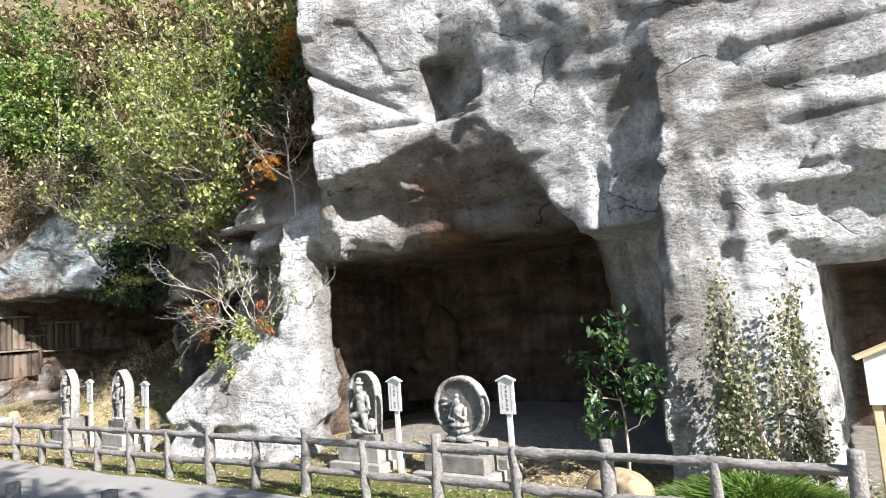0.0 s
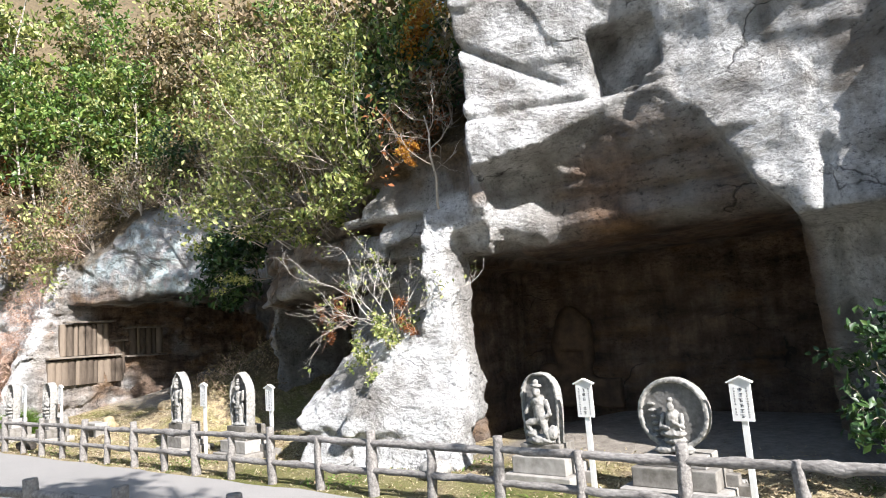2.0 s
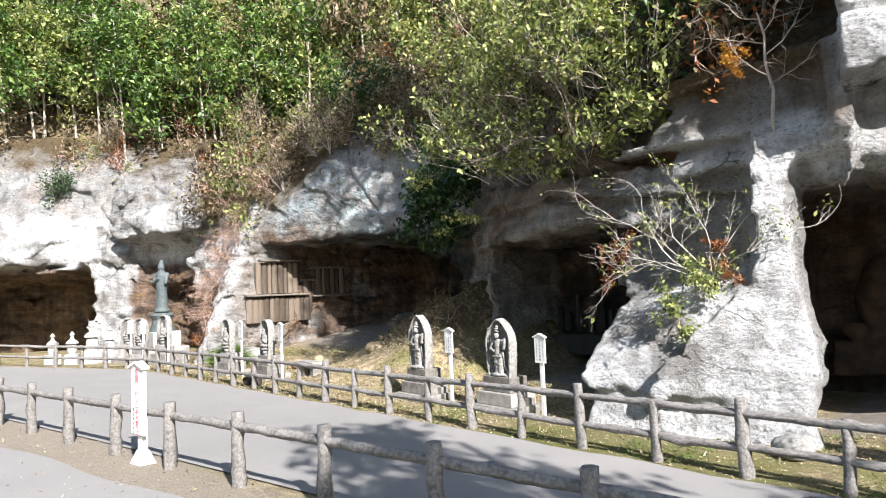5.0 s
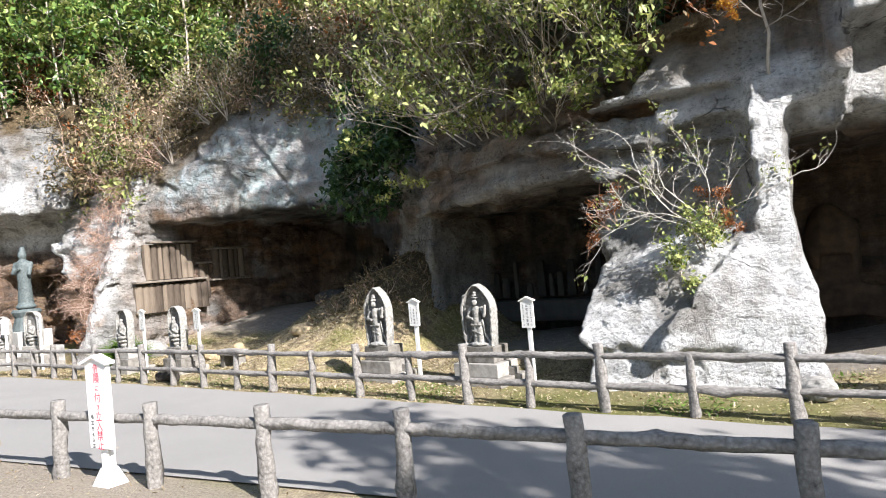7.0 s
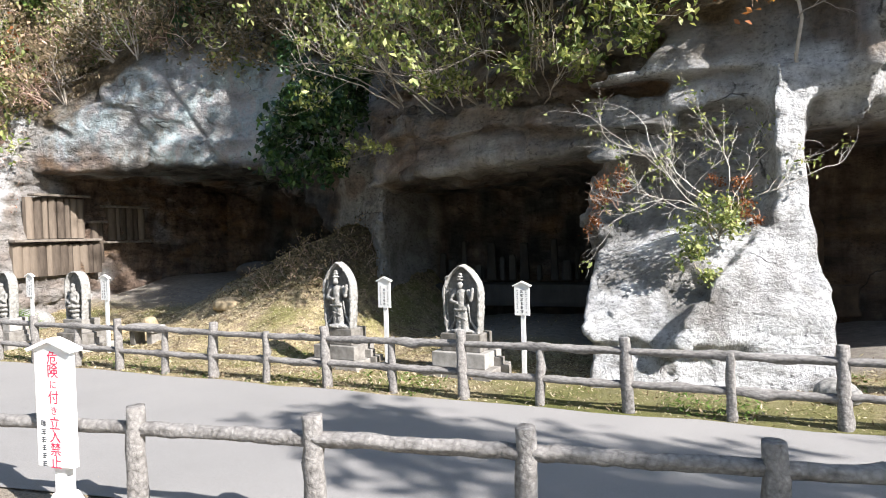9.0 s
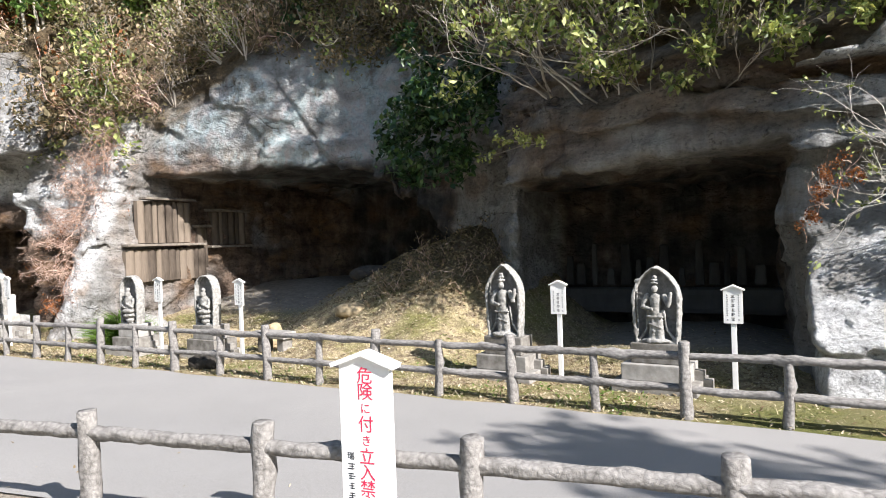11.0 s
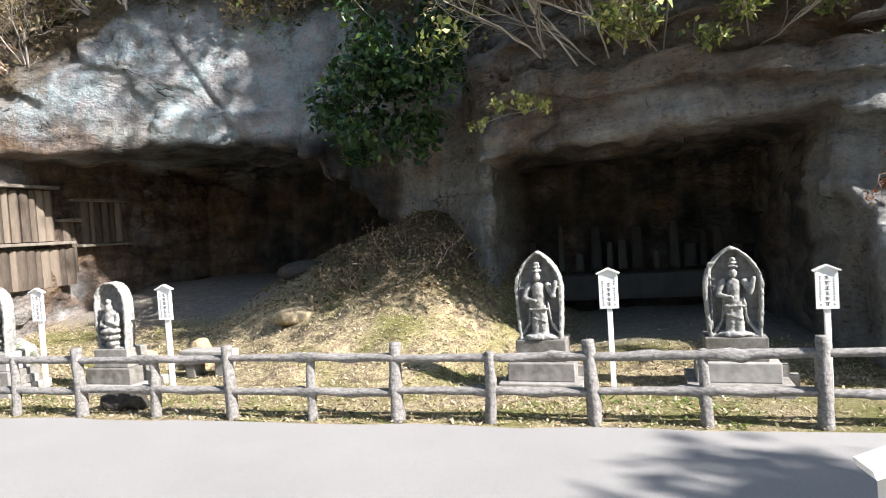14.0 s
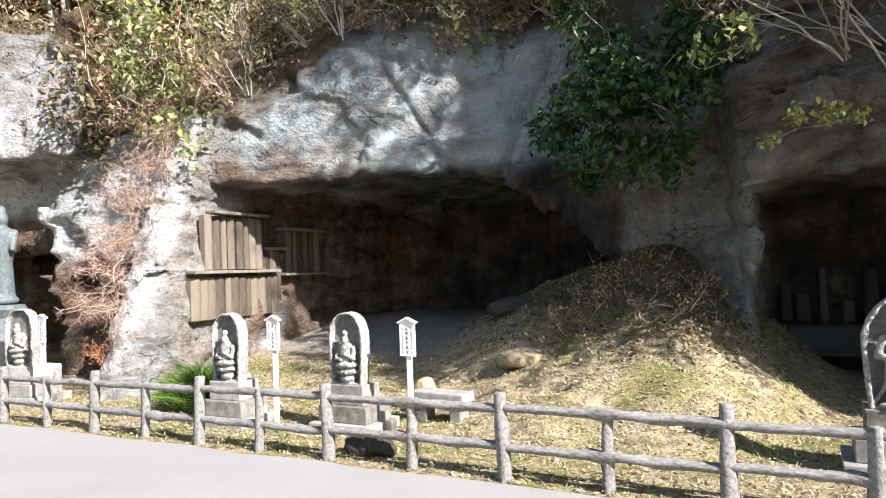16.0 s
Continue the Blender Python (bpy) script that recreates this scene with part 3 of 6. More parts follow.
    for cz, cx in ((2.1, 3.74), (2.35, 3.6), (2.62, 3.74), (2.95, 3.68)):
        col = smax(col, -sball(x, y, z, (cx, 1.8, cz), (0.07, 0.12, 0.08)), 0.03)
    d = smax(d, -cave_a, 0.18)
    d = smin(smin(d, rock, 0.05), col, 0.22)
    for c in (cave_b, cave_c, roof_d, cave_e, cave_f, eave):
        d = smax(d, -c, 0.16)
    run, out = (x + 17.6) * 0.82 + (y - 2.3) * 0.57, (x + 17.6) * 0.57 - (y - 2.3) * 0.82
    hang = most((np.abs(run - 0.1) - 1.75) * 0.9, 4.35 + 0.1 * run - z, z - 7.3 - 0.2 * run, (out - 0.95 + 0.24 * (z - 4.3)) * 0.85, -2.0 - out)
    d = smin(d, hang, 0.08)
    d = smax(d, -scapsule(x, y, z, (-19.7, 0.3, 7.6), (-18.9, 1.0, 4.0), 0.26, 0.5), 0.05)
    d = smax(d, -scapsule(x, y, z, (-19.0, 1.0, 7.35), (-17.8, 2.1, 7.65), 0.12, 0.2), 0.06)
    # joints in the hewn faces
    for x0, lean, wide, z0, z1 in ((-6.4, 0.14, 0.1, 3.0, 7.5), (-7.3, 0.45, 0.07, 3.4, 6.5), (-9.0, -0.5, 0.07, 3.8, 6.0), (8.75, 0.02, 0.08, 0.0, 3.6), (6.9, -1.6, 0.09, 5.3, 7.4)):
        d = d + 0.1 * np.exp(-((x - x0 - lean * (z - 4.5)) / wide) ** 2) * step(z0 - 0.2, z0, z) * step(z1 + 0.3, z1, z)
    # dark gully with the shrubs
    d = smax(d, -scapsule(x, y, z, (-4.4, 4.6, 2.6), (-4.6, 5.6, 6.5), 0.75, 0.9), 0.4)
    return d


def facets(px, py, pz, off):
    """Broken planes: each jittered cell has its own set-back and tilt."""
    xi, yi, zi = (np.floor(v).astype(np.int32) for v in (px, py, pz))
    best = np.full(px.shape, 9.0, np.float32)
    out = np.zeros(px.shape, np.float32)
    for a in (-1, 0, 1):
        for b in (-1, 0, 1):
            for c in (-1, 0, 1):
                i, j, k = (xi + a + off) & 63, (yi + b) & 63, (zi + c) & 63
                dx = px - (xi + a + LATTICE[i, j, k])
                dy = py - (yi + b + LATTICE[j, k, i])
                dz = pz - (zi + c + LATTICE[k, i, j])
                q = dx * dx + dy * dy + dz * dz
                w = q < best
                best = np.where(w, q, best)
                u1, u2, u3 = LATTICE[j, i, k], LATTICE[i, k, j], LATTICE[k, j, i]
                out = np.where(w, (u1 - 0.5) * 0.8 + (u2 - 0.5) * dx * 1.3 + (u3 - 0.5) * dz * 1.5, out)
    return out


def rough_field(d, x, y, z):
    """Adds lumps, strata and chips near the surface."""
    near = np.argwhere(np.abs(d) < 0.42)
    px, py, pz = x[near[:, 0], 0, 0], y[0, near[:, 1], 0], z[0, 0, near[:, 2]]
    wx, wz = px + 0.12 * vnoise(px * 3, py * 3, pz * 3, 15), pz + 0.1 * vnoise(px * 3, py * 3, pz * 3, 16)
    n = 0.07 * vnoise(px * 0.9, py * 0.9, pz * 1.1, 1) + 0.04 * vnoise(px * 2.1, py * 2.1, pz * 2.6, 2)
    n += 0.17 * facets(wx * 0.75 + 0.3 * wz, py * 0.75, wz * 1.05 - 0.2 * wx, 3)
    n += 0.085 * facets(wx * 1.9, py * 1.9, wz * 2.6, 11) * (1 - 0.5 * step(4.3, 4.6, px))
    n += 0.035 * vnoise(px * 1.1, py * 1.6, pz * 5.5, 3) + 0.04 * vnoise(px * 5, py * 5, pz * 7, 4)
    saw = np.mod(pz * 1.45 + 0.9 * vnoise(px * 0.6, py * 0.6, pz * 0.4, 14) + 0.15 * px, 1.0)
    layered = np.clip(step(8.9, 9.6, px) * step(2.6, 3.4, pz) + step(-3.6, -3.0, px) * step(3.3, 2.9, px) * step(2.9, 3.3, pz), 0, 1)
    ledges = np.where(px > 6, 0.035, 0.2) * (saw - 0.5) * layered
    n *= 1 - 0.5 * step(1.0, 1.3, px) * step(4.3, 4.1, px) * step(4.0, 3.6, pz) - 0.62 * step(4.3, 4.6, px) + 0.2 * step(-14.5, -16, px)
    n *= 1 - 0.45 * step(3.1, 3.3, px) * step(4.2, 4.0, px) * step(1.3, 1.7, pz) * step(4.1, 3.8, pz)
    n *= 1 - 0.5 * step(-5.0, -6.0, px) * step(-12.2, -11.6, px) * step(3.5, 3.9, pz)
    n += 0.3 * facets(px * 0.42 + 0.2 * pz, py * 0.42, pz * 0.6, 23) * step(-13.8, -15.0, px)
    n += 0.2 * facets(wx * 0.5 + 0.35 * wz, py * 0.5, wz * 0.6 - 0.2 * wx, 29) * step(-5.0, -6.0, px) * step(-12.2, -11.6, px) * step(3.8, 4.3, pz)
    n += ledges
    d[near[:, 0], near[:, 1], near[:, 2]] += n.astype(np.float32)
    return d


def cliff_piece(name, lo, hi, h, label):
    x, y, z = grid(lo, hi, h)
    d = rough_field(np.ascontiguousarray(cliff_field(x, y, z) + 0 * (x + y + z)), x, y, z)
    v, q = whole(*nets(d, lo, h))
    px, py, pz = v[:, 0], v[:, 1], v[:, 2]
    me = mesh_from(name, v, q, ROCK)
    n1, n2, n3 = (vnoise(px * s, py * s, pz * s, o) for s, o in ((1.1, 11), (2.7, 12), (6.0, 13)))
    tone = np.zeros((len(v), 4), np.float32)
    tone[:, 3] = 1
    face = np.interp(px, (4, 6.5, 9), (2.0, 2.9, 3.0))
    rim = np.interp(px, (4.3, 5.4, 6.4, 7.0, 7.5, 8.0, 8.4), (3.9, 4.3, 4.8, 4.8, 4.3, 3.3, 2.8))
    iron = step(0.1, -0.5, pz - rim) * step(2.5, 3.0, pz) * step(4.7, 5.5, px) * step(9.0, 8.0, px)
    # brow over the middle caves, its shade painted as brown and dark grey
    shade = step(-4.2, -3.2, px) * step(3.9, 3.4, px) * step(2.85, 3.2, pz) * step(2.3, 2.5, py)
    # cave insides, boxed off so their shade is put in as darker colour
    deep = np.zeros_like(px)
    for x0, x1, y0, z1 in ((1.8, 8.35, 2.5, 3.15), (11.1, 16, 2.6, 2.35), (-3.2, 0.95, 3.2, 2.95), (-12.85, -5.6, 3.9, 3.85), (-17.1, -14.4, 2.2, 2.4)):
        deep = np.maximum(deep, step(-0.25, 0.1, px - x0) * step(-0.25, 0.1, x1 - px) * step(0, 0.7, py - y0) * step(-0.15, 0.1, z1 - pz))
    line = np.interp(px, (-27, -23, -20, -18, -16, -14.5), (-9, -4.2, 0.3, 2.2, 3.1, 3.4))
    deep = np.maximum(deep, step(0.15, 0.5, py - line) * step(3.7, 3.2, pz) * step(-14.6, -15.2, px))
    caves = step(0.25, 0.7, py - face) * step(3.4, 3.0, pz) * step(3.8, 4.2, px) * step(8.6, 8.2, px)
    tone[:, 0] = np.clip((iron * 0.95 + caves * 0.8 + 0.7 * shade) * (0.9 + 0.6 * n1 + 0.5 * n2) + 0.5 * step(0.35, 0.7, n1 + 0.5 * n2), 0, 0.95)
    left = step(-4.8, -6.5, px) * step(-12.6, -11.8, px) * step(3.3, 4.0, pz + 0.35 * n1) * step(7.2, 6.2, pz)
    tone[:, 1] = np.clip(left * (0.85 + 0.8 * n1 + 0.5 * n2 + 0.3 * n3), 0, 0.95)
    white = 0.8 * step(3.2, 3.5, px) * step(5.6, 4.8, px) * step(3.0, 3.2, pz) * step(3.9, 3.6, pz) + step(4.2, 4.6, px) * step(-0.2, 0.3, pz - rim) + step(8.3, 8.7, px) * step(4.6, 4.2, pz) + step(1.0, 1.4, px) * step(4.3, 3.9, px) * step(2.4, 1.9, py) * step(4.1, 3.9, pz) + step(9.3, 9.7, px) \
        + step(-12.75, -13.05, px) * step(5.6, 5.0, pz) + 0.12 * step(-15.0, -16.0, px)
    white = white * (1 - deep)
    tone[:, 2] = np.clip(white * (0.62 + 0.8 * n1 + 0.8 * n2 + 0.6 * n3), 0, 0.95)
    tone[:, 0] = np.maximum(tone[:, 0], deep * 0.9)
    shade_tint = (deep * (0.5 + 0.5 * step(1.6, 1.0, px)) * (1 - 0.8 * step(-11.0, -12.2, px)) + 0.25 * shade * np.clip(0.5 + n1 + n2, 0, 1)) * np.clip(0.8 + 0.4 * n2, 0, 1)
    at = me.attributes.new("shade_tint", "FLOAT", "POINT")
    at.data.foreach_set("value", shade_tint.astype(np.float32))
    tone[:, 0] *= 1 - 0.6 * np.clip(white, 0, 1)
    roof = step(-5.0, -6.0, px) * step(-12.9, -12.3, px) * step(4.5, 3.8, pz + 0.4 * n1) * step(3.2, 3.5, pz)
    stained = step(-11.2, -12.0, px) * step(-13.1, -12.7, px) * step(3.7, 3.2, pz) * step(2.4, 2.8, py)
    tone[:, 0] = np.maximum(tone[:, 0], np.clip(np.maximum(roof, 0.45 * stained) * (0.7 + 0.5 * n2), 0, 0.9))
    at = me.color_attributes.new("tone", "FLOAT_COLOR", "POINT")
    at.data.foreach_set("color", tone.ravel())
    foot = np.interp(px, (-27, -20, -15, -12, -9, -4, 2, 4.2, 4.6), (7.6, 7.9, 6.0, 4.9, 7.2, 5.6, 4.5, 4.9, 30))
    soil = np.clip(0.5 + (pz - foot) * 1.1 + 0.8 * n1 + 0.5 * n2, 0, 1)
    at = me.attributes.new("soil", "FLOAT", "POINT")
    at.data.foreach_set("value", soil.astype(np.float32))
    return tagged(new(name, me), label, "cliff", kind="structure")


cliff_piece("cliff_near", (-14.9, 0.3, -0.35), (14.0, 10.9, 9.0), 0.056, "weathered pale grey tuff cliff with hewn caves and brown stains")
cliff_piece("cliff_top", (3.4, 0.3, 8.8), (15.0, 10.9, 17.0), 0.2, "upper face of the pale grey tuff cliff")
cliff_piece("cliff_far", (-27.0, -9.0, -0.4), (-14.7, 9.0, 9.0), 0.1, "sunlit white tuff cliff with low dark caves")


# ---- hillside above the cliff ----
def slope_z(x, y):
    line = np.interp(x, (-60, -27, -20, -16, -13, -8, -4, 1, 4.2), (-45, -5.0, 5.0, 7.6, 8.0, 9.4, 9.2, 6.6, 6.4))
    up = y - line
    return 8.2 + 0.95 * up - 0.008 * np.maximum(up, 0) ** 2 + 0.3 * vnoise(x * 0.6, y * 0.6, x * 0, 21), up


sx, sy = np.meshgrid(spread((-60, -28, 2), (-28, 5, 0.4)), spread((-40, 0, 0.8), (0, 20, 0.4), (20, 60, 3)), indexing="ij")
sz, up = slope_z(sx, sy)
n, m = sx.shape
idx = np.arange(n * m).reshape(n, m)
f = np.stack([idx[:-1, :-1], idx[1:, :-1], idx[1:, 1:], idx[:-1, 1:]], -1).reshape(-1, 4)
f = f[(up.ravel()[f] > -0.6).all(1)]
SCRUB = simple("scrub_soil", (0.045, 0.035, 0.02), (0.2, 0.15, 0.085), 5, 0.95, 0.8, 0.08)
tagged(new("hillside", mesh_from("hillside", np.stack([sx, sy, sz], -1).reshape(-1, 3), f, SCRUB)), "steep brown hillside with roots and scrub", "hillside", kind="structure")


# ---- log fences ----
def log_mesh(name, length, r0, r1, mat=LOG, sides=12, rings=10, seed=0, along="z", knots=3, bend=0.005):
    """A rough bark log with domed ends and knots."""
    rng = np.random.default_rng(seed)
    v, f = [], []
    tz = [0.0] + list(np.linspace(0.0, 1.0, rings)) + [1.0]
    groove = rng.uniform(0.84, 1.1, sides)
    wob = rng.uniform(-bend, bend, (rings, 2))
    kn = [(rng.uniform(0.15, 0.85), rng.uniform(0, 6.28)) for _ in range(knots)]
    for i, t in enumerate(tz):
        cap = i in (0, len(tz) - 1)
        k = min(max(i - 1, 0), rings - 1)
        for s in range(sides):
            a = 6.2832 * s / sides
            r = (r0 + (r1 - r0) * t) * groove[s] * (1 + 0.07 * math.sin(9 * t + 2.1 * s))
            for kt, ka in kn:
                r += 0.022 * math.exp(-((t - kt) * length / 0.045) ** 2) * max(0, math.cos(a - ka)) ** 4
            if cap:
                r *= 0.93
            zz = t * length + (0.005 if i == len(tz) - 1 else -0.006 if i == 0 else 0)
            p = (r * math.cos(a) + wob[k][0], r * math.sin(a) + wob[k][1], zz)
            v.append(p if along == "z" else (p[2], p[0], p[1]))
    for i in range(len(tz) - 1):
        for s in range(sides):
            q = (i * sides + s, i * sides + (s + 1) % sides, (i + 1) * sides + (s + 1) % sides, (i + 1) * sides + s)
            f.append(q)
    f.append(tuple(range(sides))[::-1])
    f.append(tuple((len(tz) - 1) * sides + s for s in range(sides)))
    return mesh_from(name, v, f, mat, True)


tall = [log_mesh("post", 0.90, 0.068, 0.058, seed=s) for s in range(4)]
thin = [log_mesh("post", 0.80, 0.055, 0.045, seed=10 + s) for s in range(4)]
rails = [log_mesh("rail", 1.0, 0.043, 0.037, seed=20 + s, along="x", rings=22, knots=7) for s in range(5)]


def rail_between(fence, a, b, mesh):
    ob = part("rail", mesh, None, fence)
    d = Vector(b) - Vector(a)
    ob.matrix_basis = Matrix.Translation(a) @ d.to_track_quat("X", "Z").to_matrix().to_4x4() @ Matrix.Diagonal((d.length, 1, 1, 1))
    return ob


far_fence = empty("fence", label="grey log-style rail fence with gnarled posts beside the lane", category="fence")
px = [0.93 * i + 0.03 * math.sin(5 * i) for i in range(12, -16, -1)]
spots = [(x, float(far_line(x))) for x in px]
for k in range(9):
    lx, ly = spots[-1]
    h = math.atan2(spots[-1][1] - spots[-2][1], spots[-1][0] - spots[-2][0]) + 0.12
    spots.append((lx + 0.93 * math.cos(h), ly + 0.93 * math.sin(h)))
for i, (x, y) in enumerate(spots):
    big = i % 2 == 0
    ob = part("post", (tall if big else thin)[i % 4], None, far_fence)
    g = float(ground_z(x, y))
    ob.matrix_basis = pose(x, y, g - 0.13, RNG.uniform(-2, 2), RNG.uniform(-2, 2), RNG.uniform(0, 360))
for i in range(0, len(spots) - 2, 2):
    (x0, y0), (x1, y1) = spots[i], spots[i + 2]
    g0, g1 = float(ground_z(x0, y0)), float(ground_z(x1, y1))
    for zz in (0.63, 0.30):
        j = RNG.uniform(-0.015, 0.015, 2)
        rail_between(far_fence, (x0, y0, g0 + zz + j[0]), (x1, y1, g1 + zz + j[1]), rails[int(RNG.integers(5))])

near_fence = empty("fence", label="weathered grey log fence with round-topped posts and one rail", category="fence")
near_posts = [log_mesh("post", 0.80, 0.062, 0.056, seed=40 + s, knots=3) for s in range(4)]
near_rails = [log_mesh("rail", 1.0, 0.042, 0.04, seed=60 + s, along="x", rings=22, knots=1, bend=0.004, sides=14) for s in range(4)]
nspots = [(-1.63 + 1.148 * i, near_line(-1.63 + 1.148 * i)) for i in range(-9, 12)]
for i, (x, y) in enumerate(nspots):
    ob = part("post", near_posts[i % 4], None, near_fence)
    ob.matrix_basis = pose(x, y, float(ground_z(x, y)) - 0.12, RNG.uniform(-1.5, 1.5), RNG.uniform(-1.5, 1.5), RNG.uniform(0, 360))
    if i:
        xa, ya = nspots[i - 1]
        rail_between(near_fence, (xa, ya, float(ground_z(xa, ya)) + 0.55), (x, y, float(ground_z(x, y)) + 0.55), near_rails[i % 4])


# ---- stone steles ----
def stele_mesh(kind, w, h, seed):
    """A carved slab with a plain figure in relief, its foot at the origin."""
    lo, hi = (-w * 0.5 - 0.08, -0.26, -0.04), (w * 0.5 + 0.08, 0.16, h + 0.06)
    st = 0.011
    x, y, z = grid(lo, hi, st)
    k = h / 0.84
    if kind == "disc":
        r = np.sqrt(x ** 2 + (z - h * 0.53) ** 2)
        out = r - h * 0.47
        inner = r - h * 0.41
    else:
        tip = 1.0 if kind == "pointed" else 0.55
        t = np.clip((z - 0.55 * h) / (0.45 * h), 0, 1)
        half = w * 0.5 * (0.88 + 0.12 * np.sin(np.clip(z / h, 0, 1) * 2.6)) * np.where(t > 0, np.clip(1 - t ** (2.2 if tip > 0.9 else 3.2), 0, 1) ** (0.75 if tip > 0.9 else 0.5), 1)
        out = np.maximum(np.abs(x) - half, np.maximum(z - h, -z)) * 0.85
        inner = out + 0.032
    slab = np.maximum(out, np.abs(y - 0.03) - 0.045)
    lip = 0.06 if kind in ("disc", "crouched") else 0.095
    rim = np.maximum(np.maximum(out, -inner), np.maximum(-lip - y, y - 0.06))
    d = smin(slab + 0 * (x + y + z), rim, 0.01)
    B = lambda c, r: sball(x, y, z, [v * k for v in c], [v * k for v in r])
    C = lambda a, b, ra, rb: scapsule(x, y, z, [v * k for v in a], [v * k for v in b], ra * k, rb * k)
    if kind in ("disc", "round"):
        shapes = [B((0, -0.06, 0.16), (0.15, 0.1, 0.05)), B((0, -0.05, 0.08), (0.11, 0.08, 0.06)), B((0, -0.08, 0.235), (0.16, 0.1, 0.05)),
                  C((0, -0.06, 0.25), (0, -0.06, 0.42), 0.075, 0.085), B((0, -0.09, 0.52), (0.05, 0.055, 0.065)), B((0, -0.085, 0.595), (0.04, 0.045, 0.045)),
                  C((-0.1, -0.06, 0.43), (-0.12, -0.1, 0.31), 0.035, 0.03), C((0.1, -0.06, 0.43), (0.12, -0.1, 0.31), 0.035, 0.03),
                  C((-0.12, -0.1, 0.31), (-0.02, -0.15, 0.3), 0.03, 0.025), C((0.12, -0.1, 0.31), (0.03, -0.14, 0.36), 0.03, 0.025)]
        if kind == "disc":
            shapes += [B((-0.22 + 0.02 * math.sin(i), -0.04, 0.2 + 0.07 * i), (0.06, 0.03, 0.025)) for i in range(6)] + [B((0.1, -0.08, 0.06), (0.14, 0.08, 0.05)), B((-0.12, -0.08, 0.06), (0.12, 0.07, 0.05))]
    elif kind == "crouched":
        shapes = [B((0, -0.08, 0.06), (0.2, 0.1, 0.07)), B((-0.1, -0.1, 0.14), (0.1, 0.08, 0.06)), C((0.03, -0.08, 0.3), (0.0, -0.07, 0.5), 0.085, 0.09),
                  C((0.02, -0.1, 0.3), (-0.13, -0.14, 0.25), 0.06, 0.045), C((-0.13, -0.14, 0.25), (-0.08, -0.12, 0.12), 0.04, 0.035), C((0.05, -0.1, 0.3), (0.12, -0.12, 0.1), 0.06, 0.04),
                  C((0.1, -0.07, 0.5), (0.16, -0.1, 0.36), 0.035, 0.03), C((0.16, -0.1, 0.36), (0.06, -0.14, 0.3), 0.03, 0.025), C((-0.1, -0.07, 0.5), (-0.15, -0.12, 0.38), 0.035, 0.03),
                  B((0.0, -0.1, 0.61), (0.055, 0.06, 0.07)), B((0, -0.1, 0.69), (0.09, 0.05, 0.03)), B((0, -0.1, 0.73), (0.045, 0.04, 0.04)), B((0.17, -0.09, 0.14), (0.06, 0.06, 0.1))]
    else:
        shapes = [B((0, -0.06, 0.035), (0.17, 0.09, 0.04)), C((-0.03, -0.05, 0.07), (-0.02, -0.06, 0.34), 0.055, 0.05), C((0.035, -0.05, 0.07), (0.02, -0.06, 0.34), 0.055, 0.05),
                  C((0, -0.07, 0.34), (0, -0.06, 0.49), 0.055, 0.066), B((0, -0.09, 0.6), (0.04, 0.045, 0.055)), B((0, -0.09, 0.66), (0.07, 0.045, 0.02)), B((0, -0.085, 0.695), (0.05, 0.04, 0.022)), B((0, -0.085, 0.725), (0.035, 0.03, 0.025)),
                  C((-0.09, -0.06, 0.52), (-0.13, -0.09, 0.4), 0.035, 0.03), C((0.09, -0.06, 0.52), (0.14, -0.09, 0.42), 0.035, 0.03), C((-0.13, -0.09, 0.4), (-0.02, -0.14, 0.38), 0.03, 0.025),
                  C((0.14, -0.09, 0.42), (0.17, -0.1, 0.55), 0.028, 0.025), C((-0.08, -0.06, 0.36), (-0.1, -0.05, 0.16), 0.02, 0.018), C((-0.1, -0.05, 0.16), (-0.17, -0.05, 0.05), 0.018, 0.024), C((0.08, -0.06, 0.36), (0.11, -0.05, 0.16), 0.02, 0.018), C((0.11, -0.05, 0.16), (0.19, -0.05, 0.05), 0.018, 0.024),
                  C((-0.08, -0.1, 0.3), (0.08, -0.1, 0.3), 0.02, 0.02), C((-0.06, -0.1, 0.22), (0.06, -0.1, 0.18), 0.015, 0.015)]
        if kind == "pointed" and seed % 2:
            shapes.append(C((-0.19, -0.07, 0.08), (-0.19, -0.07, 0.66), 0.014, 0.014))
            shapes.append(B((-0.19, -0.07, 0.68), (0.035, 0.02, 0.04)))
    for s in shapes:
        d = smin(d, s + 0.004, 0.008)
    near = np.argwhere(np.abs(d) < 0.04)
    qx, qy, qz = x[near[:, 0], 0, 0], y[0, near[:, 1], 0], z[0, 0, near[:, 2]]
    d[near[:, 0], near[:, 1], near[:, 2]] += (0.003 * vnoise(qx * 16, qy * 16, qz * 16, seed) + 0.004 * vnoise(qx * 40, qy * 40, qz * 40, seed + 3) + 0.009 * np.abs(vnoise(qx * 26, qy * 26, qz * 34, seed + 5)) * (qy < -0.05) * (np.abs(qx) < w * 0.4)).astype(np.float32)
    v, q = nets(np.ascontiguousarray(d), lo, st)
    me = mesh_from("stone_stele", v, q, STONE)
    me.materials.append(GRIME_AND_SHADE)
    # recessed faces get the stone that mixes grime with painted shade
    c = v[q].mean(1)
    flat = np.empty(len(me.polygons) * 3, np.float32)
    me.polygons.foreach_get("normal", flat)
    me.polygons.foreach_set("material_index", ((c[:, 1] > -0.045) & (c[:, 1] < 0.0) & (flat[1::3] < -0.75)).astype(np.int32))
    return me


